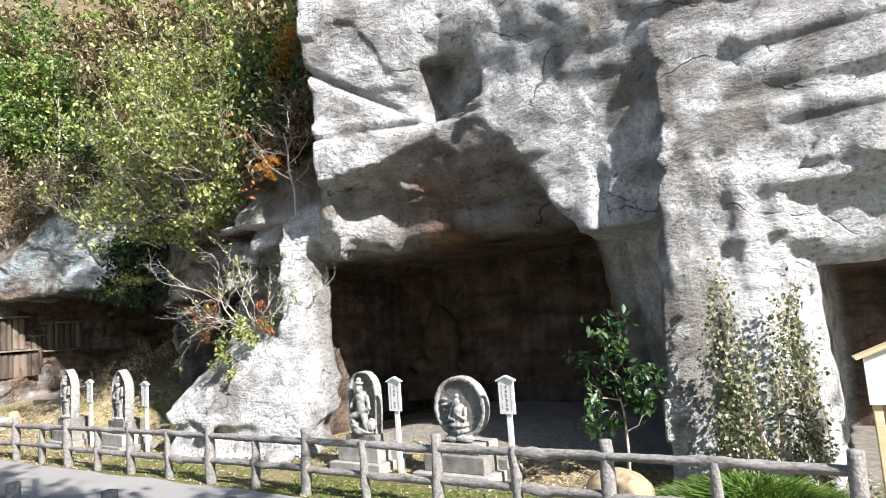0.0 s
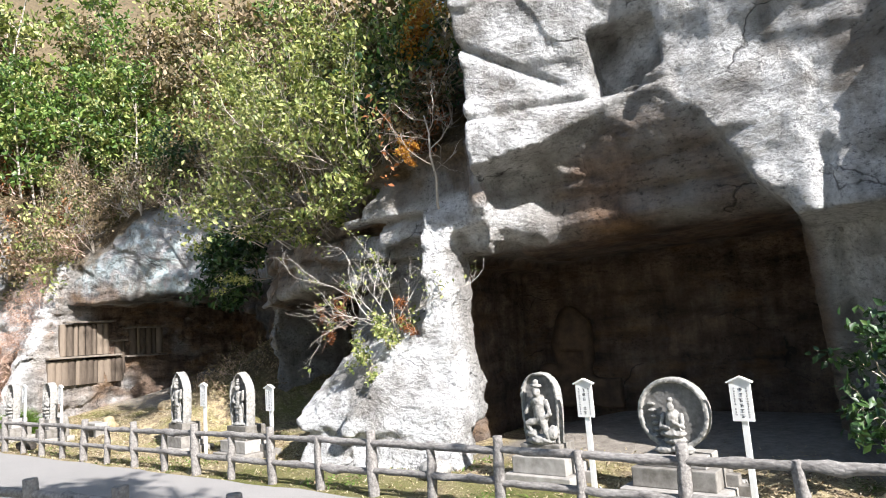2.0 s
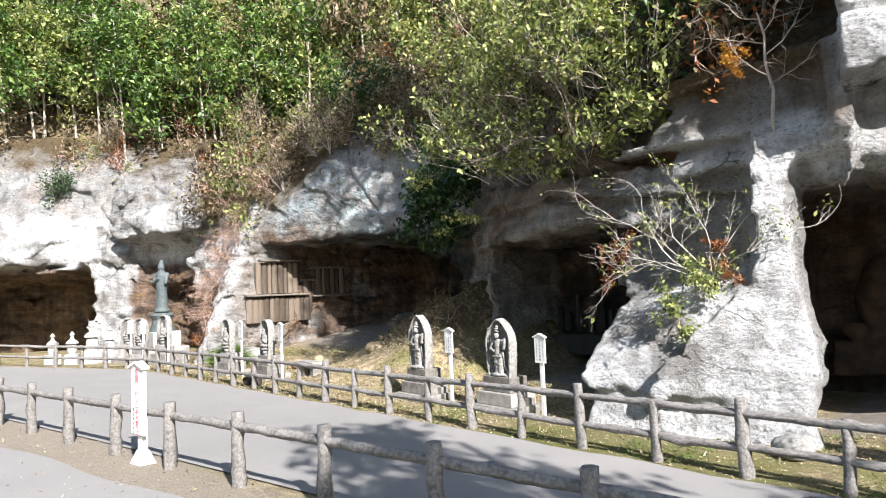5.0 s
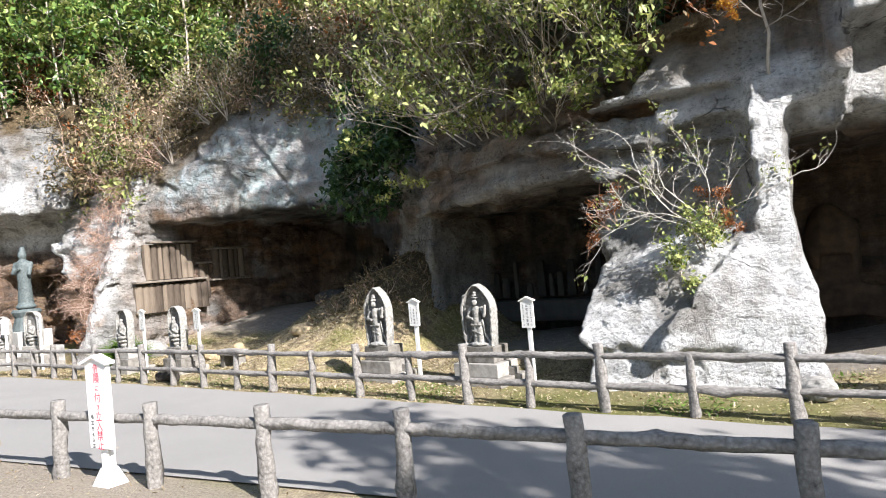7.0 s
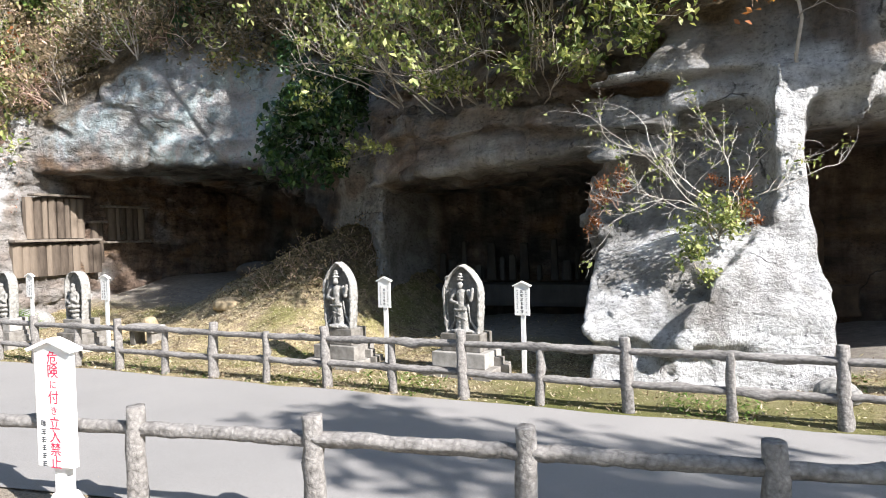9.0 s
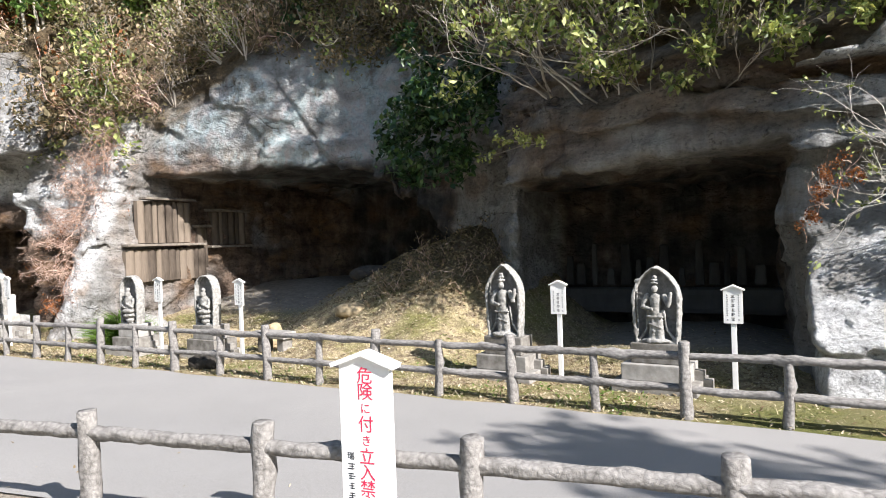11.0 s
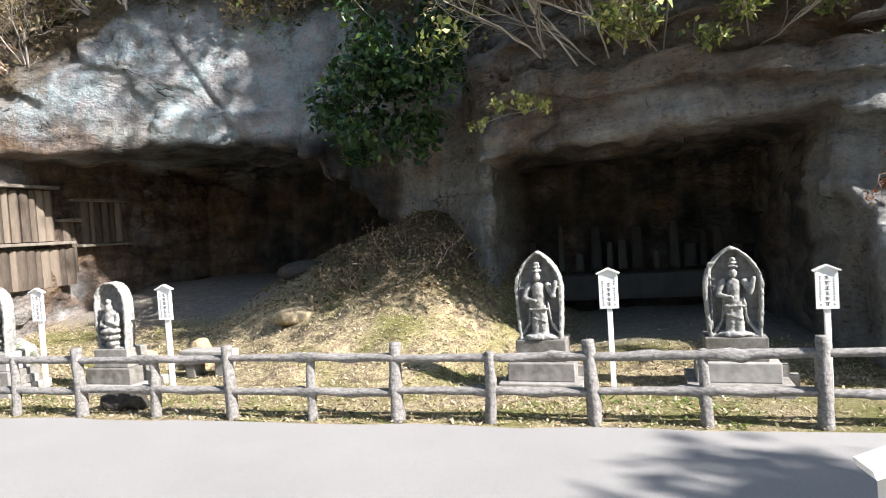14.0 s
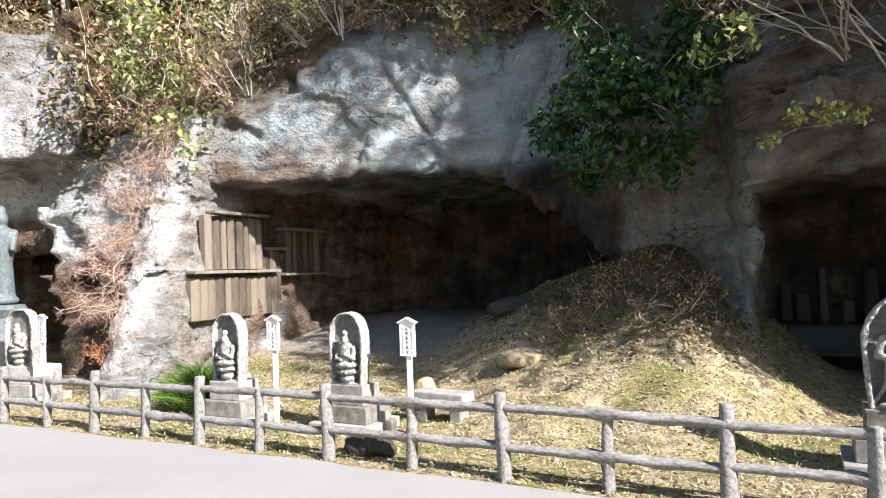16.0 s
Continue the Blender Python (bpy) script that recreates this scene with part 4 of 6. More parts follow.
def pedestal(x, y, w, h, yaw, label):
    g = float(ground_z(x, y))
    p = empty("pedestal", pose(x, y, g, 0, 0, yaw), label=label, category="pedestal", group="pedestals along the fence")
    tiers = ((w * 1.75, w * 1.35, 0.16, -0.04), (w * 1.4, w * 1.0, 0.2, 0.12), (w * 1.05, w * 0.72, h - 0.32, 0.32))
    for a, b, c, z0 in tiers:
        part("block", box(bmesh.new(), (a, b, c), (0, 0.05, z0 + c / 2), 0.012), GRANITE, p)
    for i, (dx, hh) in enumerate(((0.62, 0.26), (0.78, 0.16))):
        part("side_stone", box(bmesh.new(), (w * 0.32, 0.12, hh), (w * (dx + 0.12), 0.12, hh / 2 - 0.02), 0.01), GRANITE, p)
    return g + h


STELES = (("disc", 7.08, 1.15, 0.62, 0.80, 0.44, -2, "round haloed stone stele with a seated carved figure"),
          ("crouched", 5.45, 1.25, 0.52, 0.86, 0.46, -2, "rounded stone stele with a crouching carved figure"),
          ("pointed", -0.45, 1.2, 0.56, 0.93, 0.56, -4, "pointed grey stone stele with a standing carved figure"),
          ("pointed", -2.42, 1.22, 0.52, 0.98, 0.56, -4, "pointed grey stone stele with a robed standing figure"),
          ("round", -7.95, 1.1, 0.5, 0.88, 0.56, -2, "round-topped stone stele with a seated figure on a lotus"),
          ("round", -9.75, 0.95, 0.5, 0.9, 0.56, 0, "round-topped stone stele with a figure on a tall lotus"),
          ("round", -14.4, 1.0, 0.6, 0.95, 0.6, 10, "round-topped stone stele beside the white rock rib"))
for i, (kind, x, y, w, h, ph, yaw, label) in enumerate(STELES):
    top = pedestal(x, y, w, ph, yaw, "tiered pale granite pedestal with small side stones")
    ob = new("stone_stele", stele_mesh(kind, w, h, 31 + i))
    ob.matrix_basis = pose(x, y, top - 0.012, 0, 0, yaw)
    tagged(ob, label, "stele", "steles along the fence")


# ---- name boards ----
def gable_panel(bm, w, h, t, z0, rise):
    """A board with a low gabled head."""
    pts = [(-w / 2, z0), (w / 2, z0), (w / 2, z0 + h), (0, z0 + h + rise), (-w / 2, z0 + h)]
    a = [bm.verts.new((x, -t / 2, z)) for x, z in pts]
    b = [bm.verts.new((x, t / 2, z)) for x, z in pts]
    bm.faces.new(a)
    bm.faces.new(b[::-1])
    for i in range(5):
        bm.faces.new((a[i], b[i], b[(i + 1) % 5], a[(i + 1) % 5]))
    bmesh.ops.recalc_face_normals(bm, faces=bm.faces)
    return bm


def roof_boards(w, t, z, rise, over, thick):
    bm = bmesh.new()
    for s in (-1, 1):
        L = math.hypot(w / 2 + over, rise + over * rise / (w / 2))
        ang = math.atan2(rise, w / 2)
        c = Vector((s * (w / 2 + over) / 2, 0, z + rise - (rise + over * rise / (w / 2)) / 2 + thick / 2))
        r = bmesh.ops.create_cube(bm, size=1)
        for v in r["verts"]:
            p = Vector((v.co.x * L, v.co.y * t, v.co.z * thick))
            p = Matrix.Rotation(s * ang, 3, "Y") @ p
            v.co = p + c
    return bm


def bars(parent, w, z0, z1, columns, size, mat, y, seed):
    """Unreadable writing as small bars in columns."""
    rng = np.random.default_rng(seed)
    for ci, (cx, s) in enumerate(columns):
        bm = bmesh.new()
        z = z1
        while z - s > z0:
            if rng.random() > 0.12:
                for k in range(3):
                    ww = s * rng.uniform(0.5, 0.95)
                    zz = z - s * (0.2 + 0.28 * k)
                    xx = cx + s * rng.uniform(-0.1, 0.1)
                    hh = s * 0.06
                    q = [bm.verts.new(p) for p in ((xx - ww / 2, y, zz - hh), (xx + ww / 2, y, zz - hh), (xx + ww / 2, y, zz + hh), (xx - ww / 2, y, zz + hh))]
                    bm.faces.new(q)
                xx = cx + s * rng.uniform(-0.15, 0.15)
                q = [bm.verts.new(p) for p in ((xx - s * 0.05, y, z - s * 0.9), (xx + s * 0.05, y, z - s * 0.9), (xx + s * 0.05, y, z - s * 0.1), (xx - s * 0.05, y, z - s * 0.1))]
                bm.faces.new(q)
            z -= s * 1.15
        part("writing", bm, mat, parent)


def name_board(x, y, height, yaw, seed, lean=0.0):
    g = float(ground_z(x, y))
    b = empty("name_board", pose(x, y, g, 0, lean, yaw), label="white wooden name board on a post with black writing", category="sign", group="name boards along the fence")
    w, ph = 0.2, 0.38
    z0 = height - 0.05 - ph
    part("post", box(bmesh.new(), (0.055, 0.045, height - 0.05), (0, 0.025, (height - 0.05) / 2 - 0.05), 0.004), WHITE, b)
    panel = part("panel", gable_panel(bmesh.new(), w, ph, 0.022, z0, 0.045), WHITE, b)
    part("roof", roof_boards(w, 0.06, z0 + ph, 0.045, 0.022, 0.016), WHITE, b)
    bars(panel, w, z0 + 0.02, z0 + ph - 0.05, ((0, 0.045), (0.06, 0.022), (-0.06, 0.022)), 0.03, INK, -0.0125, seed)
    return b


for i, (x, y, h) in enumerate(((7.8, 1.02, 1.24), (6.1, 1.1, 1.23), (0.39, 1.12, 1.25), (-1.68, 1.22, 1.3), (-7.05, 0.95, 1.36), (-8.97, 0.9, 1.4), (-13.4, 0.7, 1.45))):
    name_board(x, y, h, -3, 50 + i)


# ---- warning board ----
def text_mesh(s, size):
    cu = bpy.data.curves.new("writing", "FONT")
    cu.body, cu.size, cu.align_x, cu.align_y, cu.extrude, cu.resolution_u = s, size, "CENTER", "CENTER", 0.0005, 3
    ob = bpy.data.objects.new("writing", cu)
    scene.collection.objects.link(ob)
    me = bpy.data.meshes.new_from_object(ob.evaluated_get(bpy.context.evaluated_depsgraph_get()))
    bpy.data.objects.remove(ob)
    bpy.data.curves.remove(cu)
    return me


gz = float(ground_z(-0.96, -4.24))
warn = empty("warning_board", pose(-0.955, -4.17, gz, 0, 0, 6), label="white gabled warning board with red vertical writing on a white foot", category="sign")
part("post", box(bmesh.new(), (0.09, 0.07, 0.5), (0, 0.04, 0.22), 0.006), WHITE, warn)
part("foot", box(bmesh.new(), (0.24, 0.2, 0.16), (0, 0.04, 0.06), 0.01, 0.45), WHITE, warn)
wp = part("panel", gable_panel(bmesh.new(), 0.275, 0.71, 0.04, 0.31, 0.05), WHITE, warn)
part("roof", roof_boards(0.275, 0.09, 1.02, 0.05, 0.035, 0.022), WHITE, warn)
for i, ch in enumerate("危険に付き立入禁止"):
    small = ch in "にき"
    me = text_mesh(ch, 0.058 if small else 0.088)
    me.materials.append(REDINK)
    ob = part("writing", me, None, wp, "red brushed character")
    ob.matrix_basis = pose(0.005, -0.0215, 0.965 - 0.079 * i, 90, 0, 0)
me = text_mesh("瑞", 0.042)
me.materials.append(INK)
part("writing", me, None, wp).matrix_basis = pose(-0.085, -0.0215, 0.57, 90, 0, 0)
bars(wp, 0.27, 0.3, 0.54, ((-0.085, 0.042),), 0.03, INK, -0.0215, 91)


# ---- plants ----
class Plant:
    """Grows limbs and collects leaves."""

    def __init__(self, seed):
        self.rng = np.random.default_rng(seed)
        self.v, self.f, self.tips = [], [], []
        self.lv, self.lf = [], []

    def tube(self, pts, r0, r1, sides=5):
        pts = [Vector(p) for p in pts]
        n0 = len(self.v)
        for i, p in enumerate(pts):
            t = (pts[min(i + 1, len(pts) - 1)] - pts[max(i - 1, 0)])
            q = t.to_track_quat("Z", "Y")
            r = r0 + (r1 - r0) * i / max(1, len(pts) - 1)
            for s in range(sides):
                a = 6.2832 * s / sides
                self.v.append(p + q @ Vector((r * math.cos(a), r * math.sin(a), 0)))
        for i in range(len(pts) - 1):
            for s in range(sides):
                self.f.append((n0 + i * sides + s, n0 + i * sides + (s + 1) % sides, n0 + (i + 1) * sides + (s + 1) % sides, n0 + (i + 1) * sides + s))
        return n0

    def limb(self, p, way, length, r, depth, wild=0.35, lift=0.05, kids=4, spread=0.8, shrink=0.62):
        """A crooked limb that forks down to depth 0."""
        rng = self.rng
        n = max(3, int(4 + length * 2))
        pts, d = [Vector(p)], Vector(way).normalized()
        for _ in range(n):
            d = (d + Vector(rng.normal(0, wild / math.sqrt(n) * 1.6, 3)) + Vector((0, 0, lift / n * 2))).normalized()
            pts.append(pts[-1] + d * length / n)
        self.tube(pts, r, r * 0.45, 5 if r > 0.012 else 3)
        if depth == 0:
            self.tips += pts[1:]
            return
        for k in range(kids):
            t = rng.uniform(0.3, 1.0) if k else 1.0
            at = pts[min(int(t * n), n)]
            side = Vector(rng.normal(0, 1, 3))
            w = (d + side.normalized() * spread).normalized()
            self.limb(at, w, length * shrink * rng.uniform(0.7, 1.15), r * 0.5, depth - 1, wild, lift, kids, spread, shrink)

    def leaves(self, count, size, jitter, droop=0.3, long=1.9, clump=1.0):
        """Pointed folded leaves round the tips, or round a share of them."""
        rng = self.rng
        src = np.array([tuple(p) for p in self.tips])
        if clump < 1:
            src = src[rng.choice(len(src), max(8, int(len(src) * clump)), replace=False)]
        c = src[rng.integers(0, len(src), count)] + rng.normal(0, jitter, (count, 3))
        s = size * rng.uniform(0.6, 1.3, count)[:, None]
        a = rng.normal(0, 1, (count, 3))
        a[:, 2] -= droop
        a /= np.linalg.norm(a, axis=1)[:, None]
        n = rng.normal(0, 0.6, (count, 3)) + (0, -0.3, 0.9)
        b = np.cross(a, n)
        b /= np.linalg.norm(b, axis=1)[:, None] + 1e-6
        n = np.cross(b, a)
        root, tip = c - a * s * long / 2, c + a * s * long / 2 - n * s * 0.15
        l, r = c + b * s * 0.5 + n * s * 0.18, c - b * s * 0.5 + n * s * 0.18
        n0 = sum(len(q) for q in self.lv)
        self.lv.append(np.stack([root, l, tip, r], 1).reshape(-1, 3))
        k = n0 + 4 * np.arange(count)
        self.lf.append(np.concatenate([np.stack([k, k + 2, k + 1], 1), np.stack([k, k + 3, k + 2], 1)]))

    def make(self, name, label, category, bark, leaf=None, crown="foliage", kind="", group=""):
        top = empty(name, label=label, category=category, kind=kind, group=group)
        if self.v:
            part("branchwork", mesh_from("branchwork", np.array([tuple(p) for p in self.v]), self.f, bark), None, top)
        if self.lv and leaf:
            part(crown, mesh_from(crown, np.concatenate(self.lv), np.concatenate(self.lf).astype(np.int32), leaf, False), None, top)
        return top


def shrub(seed, foot, way, length, r, depth, leaf, count, size, jitter, label, category="shrub", bark=BARK, stems=3, name="shrub", clump=0.2, **kw):
    p = Plant(seed)
    for k in range(stems):
        w = Vector(way) + Vector(p.rng.normal(0, 0.28, 3))
        p.limb(Vector(foot) + Vector(p.rng.normal(0, 0.06, 3)), w, length * p.rng.uniform(0.75, 1.1), r, depth, **kw)
    if count:
        p.leaves(count, size, jitter, clump=clump)
    return p.make(name, label, category, bark, leaf)


def slope_y(x, z):
    """The y of the cliff's slope at that height."""
    base = float(np.interp(x, (-27, -23, -20, -16, -13, -11.5, -10, -8.2, -6, -4.6, -3.6, -2.6, -0.5, 1.2, 4), (-9, -4.2, 0.3, 3.1, 3.2, 4.0, 4.8, 5.8, 6.2, 5.6, 4.5, 4.1, 3.3, 2.75, 2.3)))
    rise = float(np.interp(x, (-12.5, -10.5, -5.5, -3.5), (4.3, 6.0, 6.0, 4.3)))
    return base + 0.6 * max(0, z - rise) + 0.5 * max(0, z - rise - 1.3)


# yellow-green shrubs leaning out over the middle caves
for i, (fx, fy, fz, wx, wz, L) in enumerate(((-2.4, 3.5, 4.2, -0.5, 1.0, 1.7), (-1.2, 3.5, 4.4, -0.2, 1.1, 1.8), (0.2, 3.2, 4.3, 0.0, 1.2, 1.9), (1.3, 3.0, 4.4, 0.25, 1.1, 1.6),
                                             (-0.6, 3.9, 5.6, -0.2, 1.2, 1.8), (0.9, 3.8, 5.8, 0.1, 1.2, 1.7), (-1.5, 3.6, 5.2, -0.3, 0.8, 1.7), (0.3, 3.3, 5.3, -0.1, 0.8, 1.7), (-2.2, 4.6, 6.0, -0.4, 1.0, 1.7), (2.2, 3.6, 5.6, 0.3, 1.0, 1.4))):
    shrub(100 + i, (fx, min(fy - 0.35, slope_y(fx, fz) - 0.1) + 0.25, fz), (wx, -1.25, wz), L * 1.15, 0.015, 2, LEAF, 1350, 0.06, 0.1, "leggy shrub with small yellow-green leaves on pale stems", stems=5, kids=4, spread=0.7, lift=0.2, wild=0.25, clump=0.22)
# bare pale branches hanging over the rock
for i, (f, w, L) in enumerate((((-2.0, 3.4, 4.3), (-0.9, -0.35, 0.7), 2.0), ((-1.3, 3.2, 4.2), (-0.6, -0.7, 0.5), 1.6), ((-0.8, 3.3, 4.0), (-0.3, -0.7, 0.6), 1.2), ((0.3, 3.0, 3.9), (0.4, -0.7, 0.5), 1.4),
                               ((-1.8, 3.6, 4.6), (-0.2, -0.8, 0.5), 1.6), ((1.6, 2.9, 4.0), (0.2, -0.6, 0.8), 1.3))):
    shrub(130 + i, (f[0], max(f[1], slope_y(f[0], f[2]) - 0.1), f[2]), (w[0], w[1], w[2] + 0.15), L * 1.1, 0.014, 2, OLIVE, 160, 0.04, 0.08, "bare pale branches with few leaves", stems=2, kids=5, spread=0.5, wild=0.22, name="bare_shrub")
# small leafy shrubs low on the brow over the first niche
for i, (fx, fz, wx, L) in enumerate(((1.0, 4.05, -0.1, 0.8), (0.1, 4.1, -0.3, 0.9), (-0.9, 4.1, -0.2, 0.9), (1.9, 4.5, 0.1, 0.8))):
    shrub(170 + i, (fx, slope_y(fx, fz) - 0.15, fz), (wx, -0.95, 0.55), L, 0.009, 1, LEAF, 420, 0.062, 0.07, "small leafy shrub leaning out of the rock brow", stems=5, kids=5, spread=0.7, lift=0.1, wild=0.25, clump=0.4)
# shrub on the rock between the caves
WHITEBARK = simple("white_twig_bark", (0.4, 0.36, 0.32), (0.68, 0.64, 0.58), 20, 0.85, 0.3, 0.004, island=0.3)
long_boughs = Plant(148)
for f, w, L in (((-1.9, 3.75, 4.0), (-0.7, -0.85, 0.75), 2.3), ((-1.7, 3.7, 4.05), (-0.75, -0.7, 0.5), 2.1), ((-1.5, 3.6, 4.1), (-0.2, -0.8, 0.9), 1.5), ((-1.3, 3.5, 4.1), (0.2, -0.8, 0.7), 1.2)):
    long_boughs.limb(f, w, L, 0.016, 2, wild=0.1, lift=0.05, kids=9, spread=0.42, shrink=0.24)
long_boughs.make("bare_shrub", "bare pale boughs slanting out over the cave mouth", "shrub", WHITEBARK)
arms = (((2.75, 1.72, 2.05), (-0.95, -0.3, 0.5), 1.9), ((2.7, 1.7, 2.05), (-1.0, -0.35, 0.16), 1.5), ((2.75, 1.7, 2.1), (-0.5, -0.35, 0.75), 1.6), ((2.8, 1.7, 2.1), (0.1, -0.4, 0.9), 1.2),
        ((2.85, 1.7, 2.1), (0.7, -0.4, 0.6), 1.2), ((2.85, 1.68, 2.05), (0.8, -0.35, 0.8), 1.3), ((2.7, 1.7, 2.0), (-0.75, -0.5, 0.4), 1.7), ((2.6, 1.7, 2.0), (-0.9, -0.4, -0.05), 1.1))
bare = Plant(150)
for f, w, L in arms:
    bare.limb(f, (w[0], w[1], w[2] + 0.15), L * 0.9, 0.0095, 2, wild=0.34, lift=0.12, kids=6, spread=0.6, shrink=0.46)
bare.leaves(420, 0.036, 0.04, clump=0.12)
bare.make("bare_shrub", "bare white-barked shrub spreading wide over the rock ledge", "shrub", WHITEBARK, LEAF)
shrub(157, (2.72, 1.62, 1.75), (0.15, -0.45, 0.8), 0.4, 0.012, 1, LEAF, 700, 0.034, 0.06, "small shrub with bright yellow-green leaves", stems=6, kids=4, spread=0.9)
shrub(153, (2.4, 1.5, 1.55), (-0.3, -0.6, 0.1), 0.3, 0.01, 1, LEAF, 420, 0.034, 0.05, "low shrub with bright yellow-green leaves", stems=5, kids=3)
shrub(154, (1.45, 2.0, 2.15), (-0.5, -0.5, 0.5), 0.6, 0.01, 1, RUST, 650, 0.022, 0.035, "withered rust-brown sprays on the rock", stems=5, kids=5, bark=DRY, name="withered_shrub")
shrub(155, (3.0, 1.8, 2.0), (0.15, -0.4, 0.9), 0.42, 0.009, 1, RUST, 480, 0.022, 0.035, "withered rust-brown sprigs on the rock", stems=4, kids=4, bark=DRY, name="withered_shrub")
# sapling on top of the pillar with orange fronds
sap = Plant(160)
sap.tube([(3.62, 2.0, 3.55), (3.6, 1.92, 3.9), (3.66, 1.86, 4.3), (3.6, 1.82, 4.65), (3.62, 1.8, 5.0), (3.56, 1.78, 5.3)], 0.026, 0.012, 7)
for z0, wx, L in ((4.3, 0.8, 0.5), (4.5, -0.9, 0.55), (4.75, 0.7, 0.6), (4.9, -0.8, 0.5), (5.05, 0.9, 0.5), (5.2, -0.6, 0.5), (5.3, 0.3, 0.6)):
    sap.limb((3.61, 1.82, z0), (wx, -0.25, 0.7), L, 0.011, 2, kids=4, spread=0.7)
sap.make("sapling", "bare crooked sapling on the rock pillar", "tree", BARK)
for i, (f, n) in enumerate((((3.4, 1.7, 5.0), 520), ((3.4, 1.7, 4.75), 420))):
    shrub(165 + i, f, (-0.75, -0.2, -0.35), 0.3, 0.005, 1, ORANGE, n, 0.022, 0.025, "drooping sprig of orange fronds", "foliage", stems=4, kids=4, name="orange_frond")
shrub(168, (3.0, 2.7, 6.5), (0.1, -0.4, -0.9), 0.5, 0.012, 1, RUST, 700, 0.04, 0.06, "hanging rust-brown conifer sprays", "foliage", stems=4, kids=4, name="rust_frond")
shrub(169, (3.3, 2.9, 7.0), (0.0, -0.4, 0.3), 0.6, 0.014, 1, ORANGE, 800, 0.045, 0.1, "orange and green conifer sprays", "foliage", stems=5, kids=4, name="rust_frond")
SUNLEAF = leaf_material("pale_sunlit_leaves", [(0.0, (0.16, 0.2, 0.05)), (1.0, (0.5, 0.5, 0.2))])
# dark evergreen in the gully, and the sunlit spray
for i, (f, w, L) in enumerate((((-4.9, 5.0, 4.6), (-0.5, -0.8, 0.1), 1.1), ((-5.1, 5.0, 4.1), (-0.7, -0.7, -0.2), 1.0), ((-4.5, 4.8, 4.0), (0.1, -0.7, -0.3), 1.0), ((-4.6, 4.9, 4.2), (-0.4, -0.8, 0.3), 0.9),
                               ((-5.3, 5.2, 5.0), (-0.4, -0.7, 0.6), 1.1), ((-4.2, 4.8, 4.6), (0.3, -0.5, 0.4), 0.9))):
    shrub(180 + i, f, w, L, 0.018, 2, DARKLEAF, 720, 0.09, 0.1, "dark glossy evergreen hanging over the cave mouth", stems=3, kids=4, spread=0.85, lift=-0.05, clump=0.3)
spray = Plant(190)
for k in range(5):
    spray.limb((-2.75, 3.75, 3.5), (-0.35 + 0.16 * k, -1.0, -0.14 + 0.03 * k), 1.35 - 0.06 * k, 0.008, 0, wild=0.1, lift=0)
spray.tips = [p for p in spray.tips if p.y < 2.95]
spray.leaves(230, 0.05, 0.05, long=1.6)
spray.make("leaf_spray", "sunlit leafy spray reaching out of the shade", "foliage", BARK, SUNLEAF)
# camellia beside the right pillar, ivy, grass tuft
camellia = Plant(200)
camellia.limb((9.0, 1.45, -0.05), (0.02, -0.03, 1), 1.0, 0.024, 0, wild=0.15)
camellia.tips = []
for k in range(9):
    camellia.limb((9.0, 1.43, 0.55 + 0.09 * k), (math.cos(2.4 * k), 0.6 * math.sin(2.4 * k) - 0.2, 0.5), 0.42, 0.01, 1, kids=3, spread=0.7)
camellia.leaves(620, 0.058, 0.05)
camellia.make("shrub", "small glossy green camellia bush beside the rock", "shrub", BARK, DARKLEAF)
IVYLEAF = leaf_material("grey_green_ivy_leaves", [(0.0, (0.06, 0.08, 0.03)), (0.5, (0.18, 0.2, 0.1)), (1.0, (0.42, 0.42, 0.28))], 0.4, 0.5, 0.2)
ivy = Plant(210)
for k in range(30):
    a = ivy.rng.uniform(-0.3, 0.9)
    x0 = 10.2 + 0.85 * math.sin(a)
    top = ivy.rng.uniform(0.8, 2.2) if a > -0.1 else ivy.rng.uniform(0.4, 2.4)
    pts = [(x0 + 0.07 * math.sin(3 * z + k) + 0.06 * z * 0, 2.22 - (0.98 - 0.05 * z) * math.cos(a) + 0.02, z) for z in np.arange(0.05, top, 0.12)]
    ivy.tube(pts, 0.006, 0.003, 3)
    if a > -0.2:
        ivy.tips += [Vector(p) for p in pts]
ivy.leaves(3600, 0.042, 0.05, droop=0.6, long=1.2)
ivy.make("ivy", "green and brown ivy trailing over the pale rock pillar", "ivy", DRY, IVYLEAF)


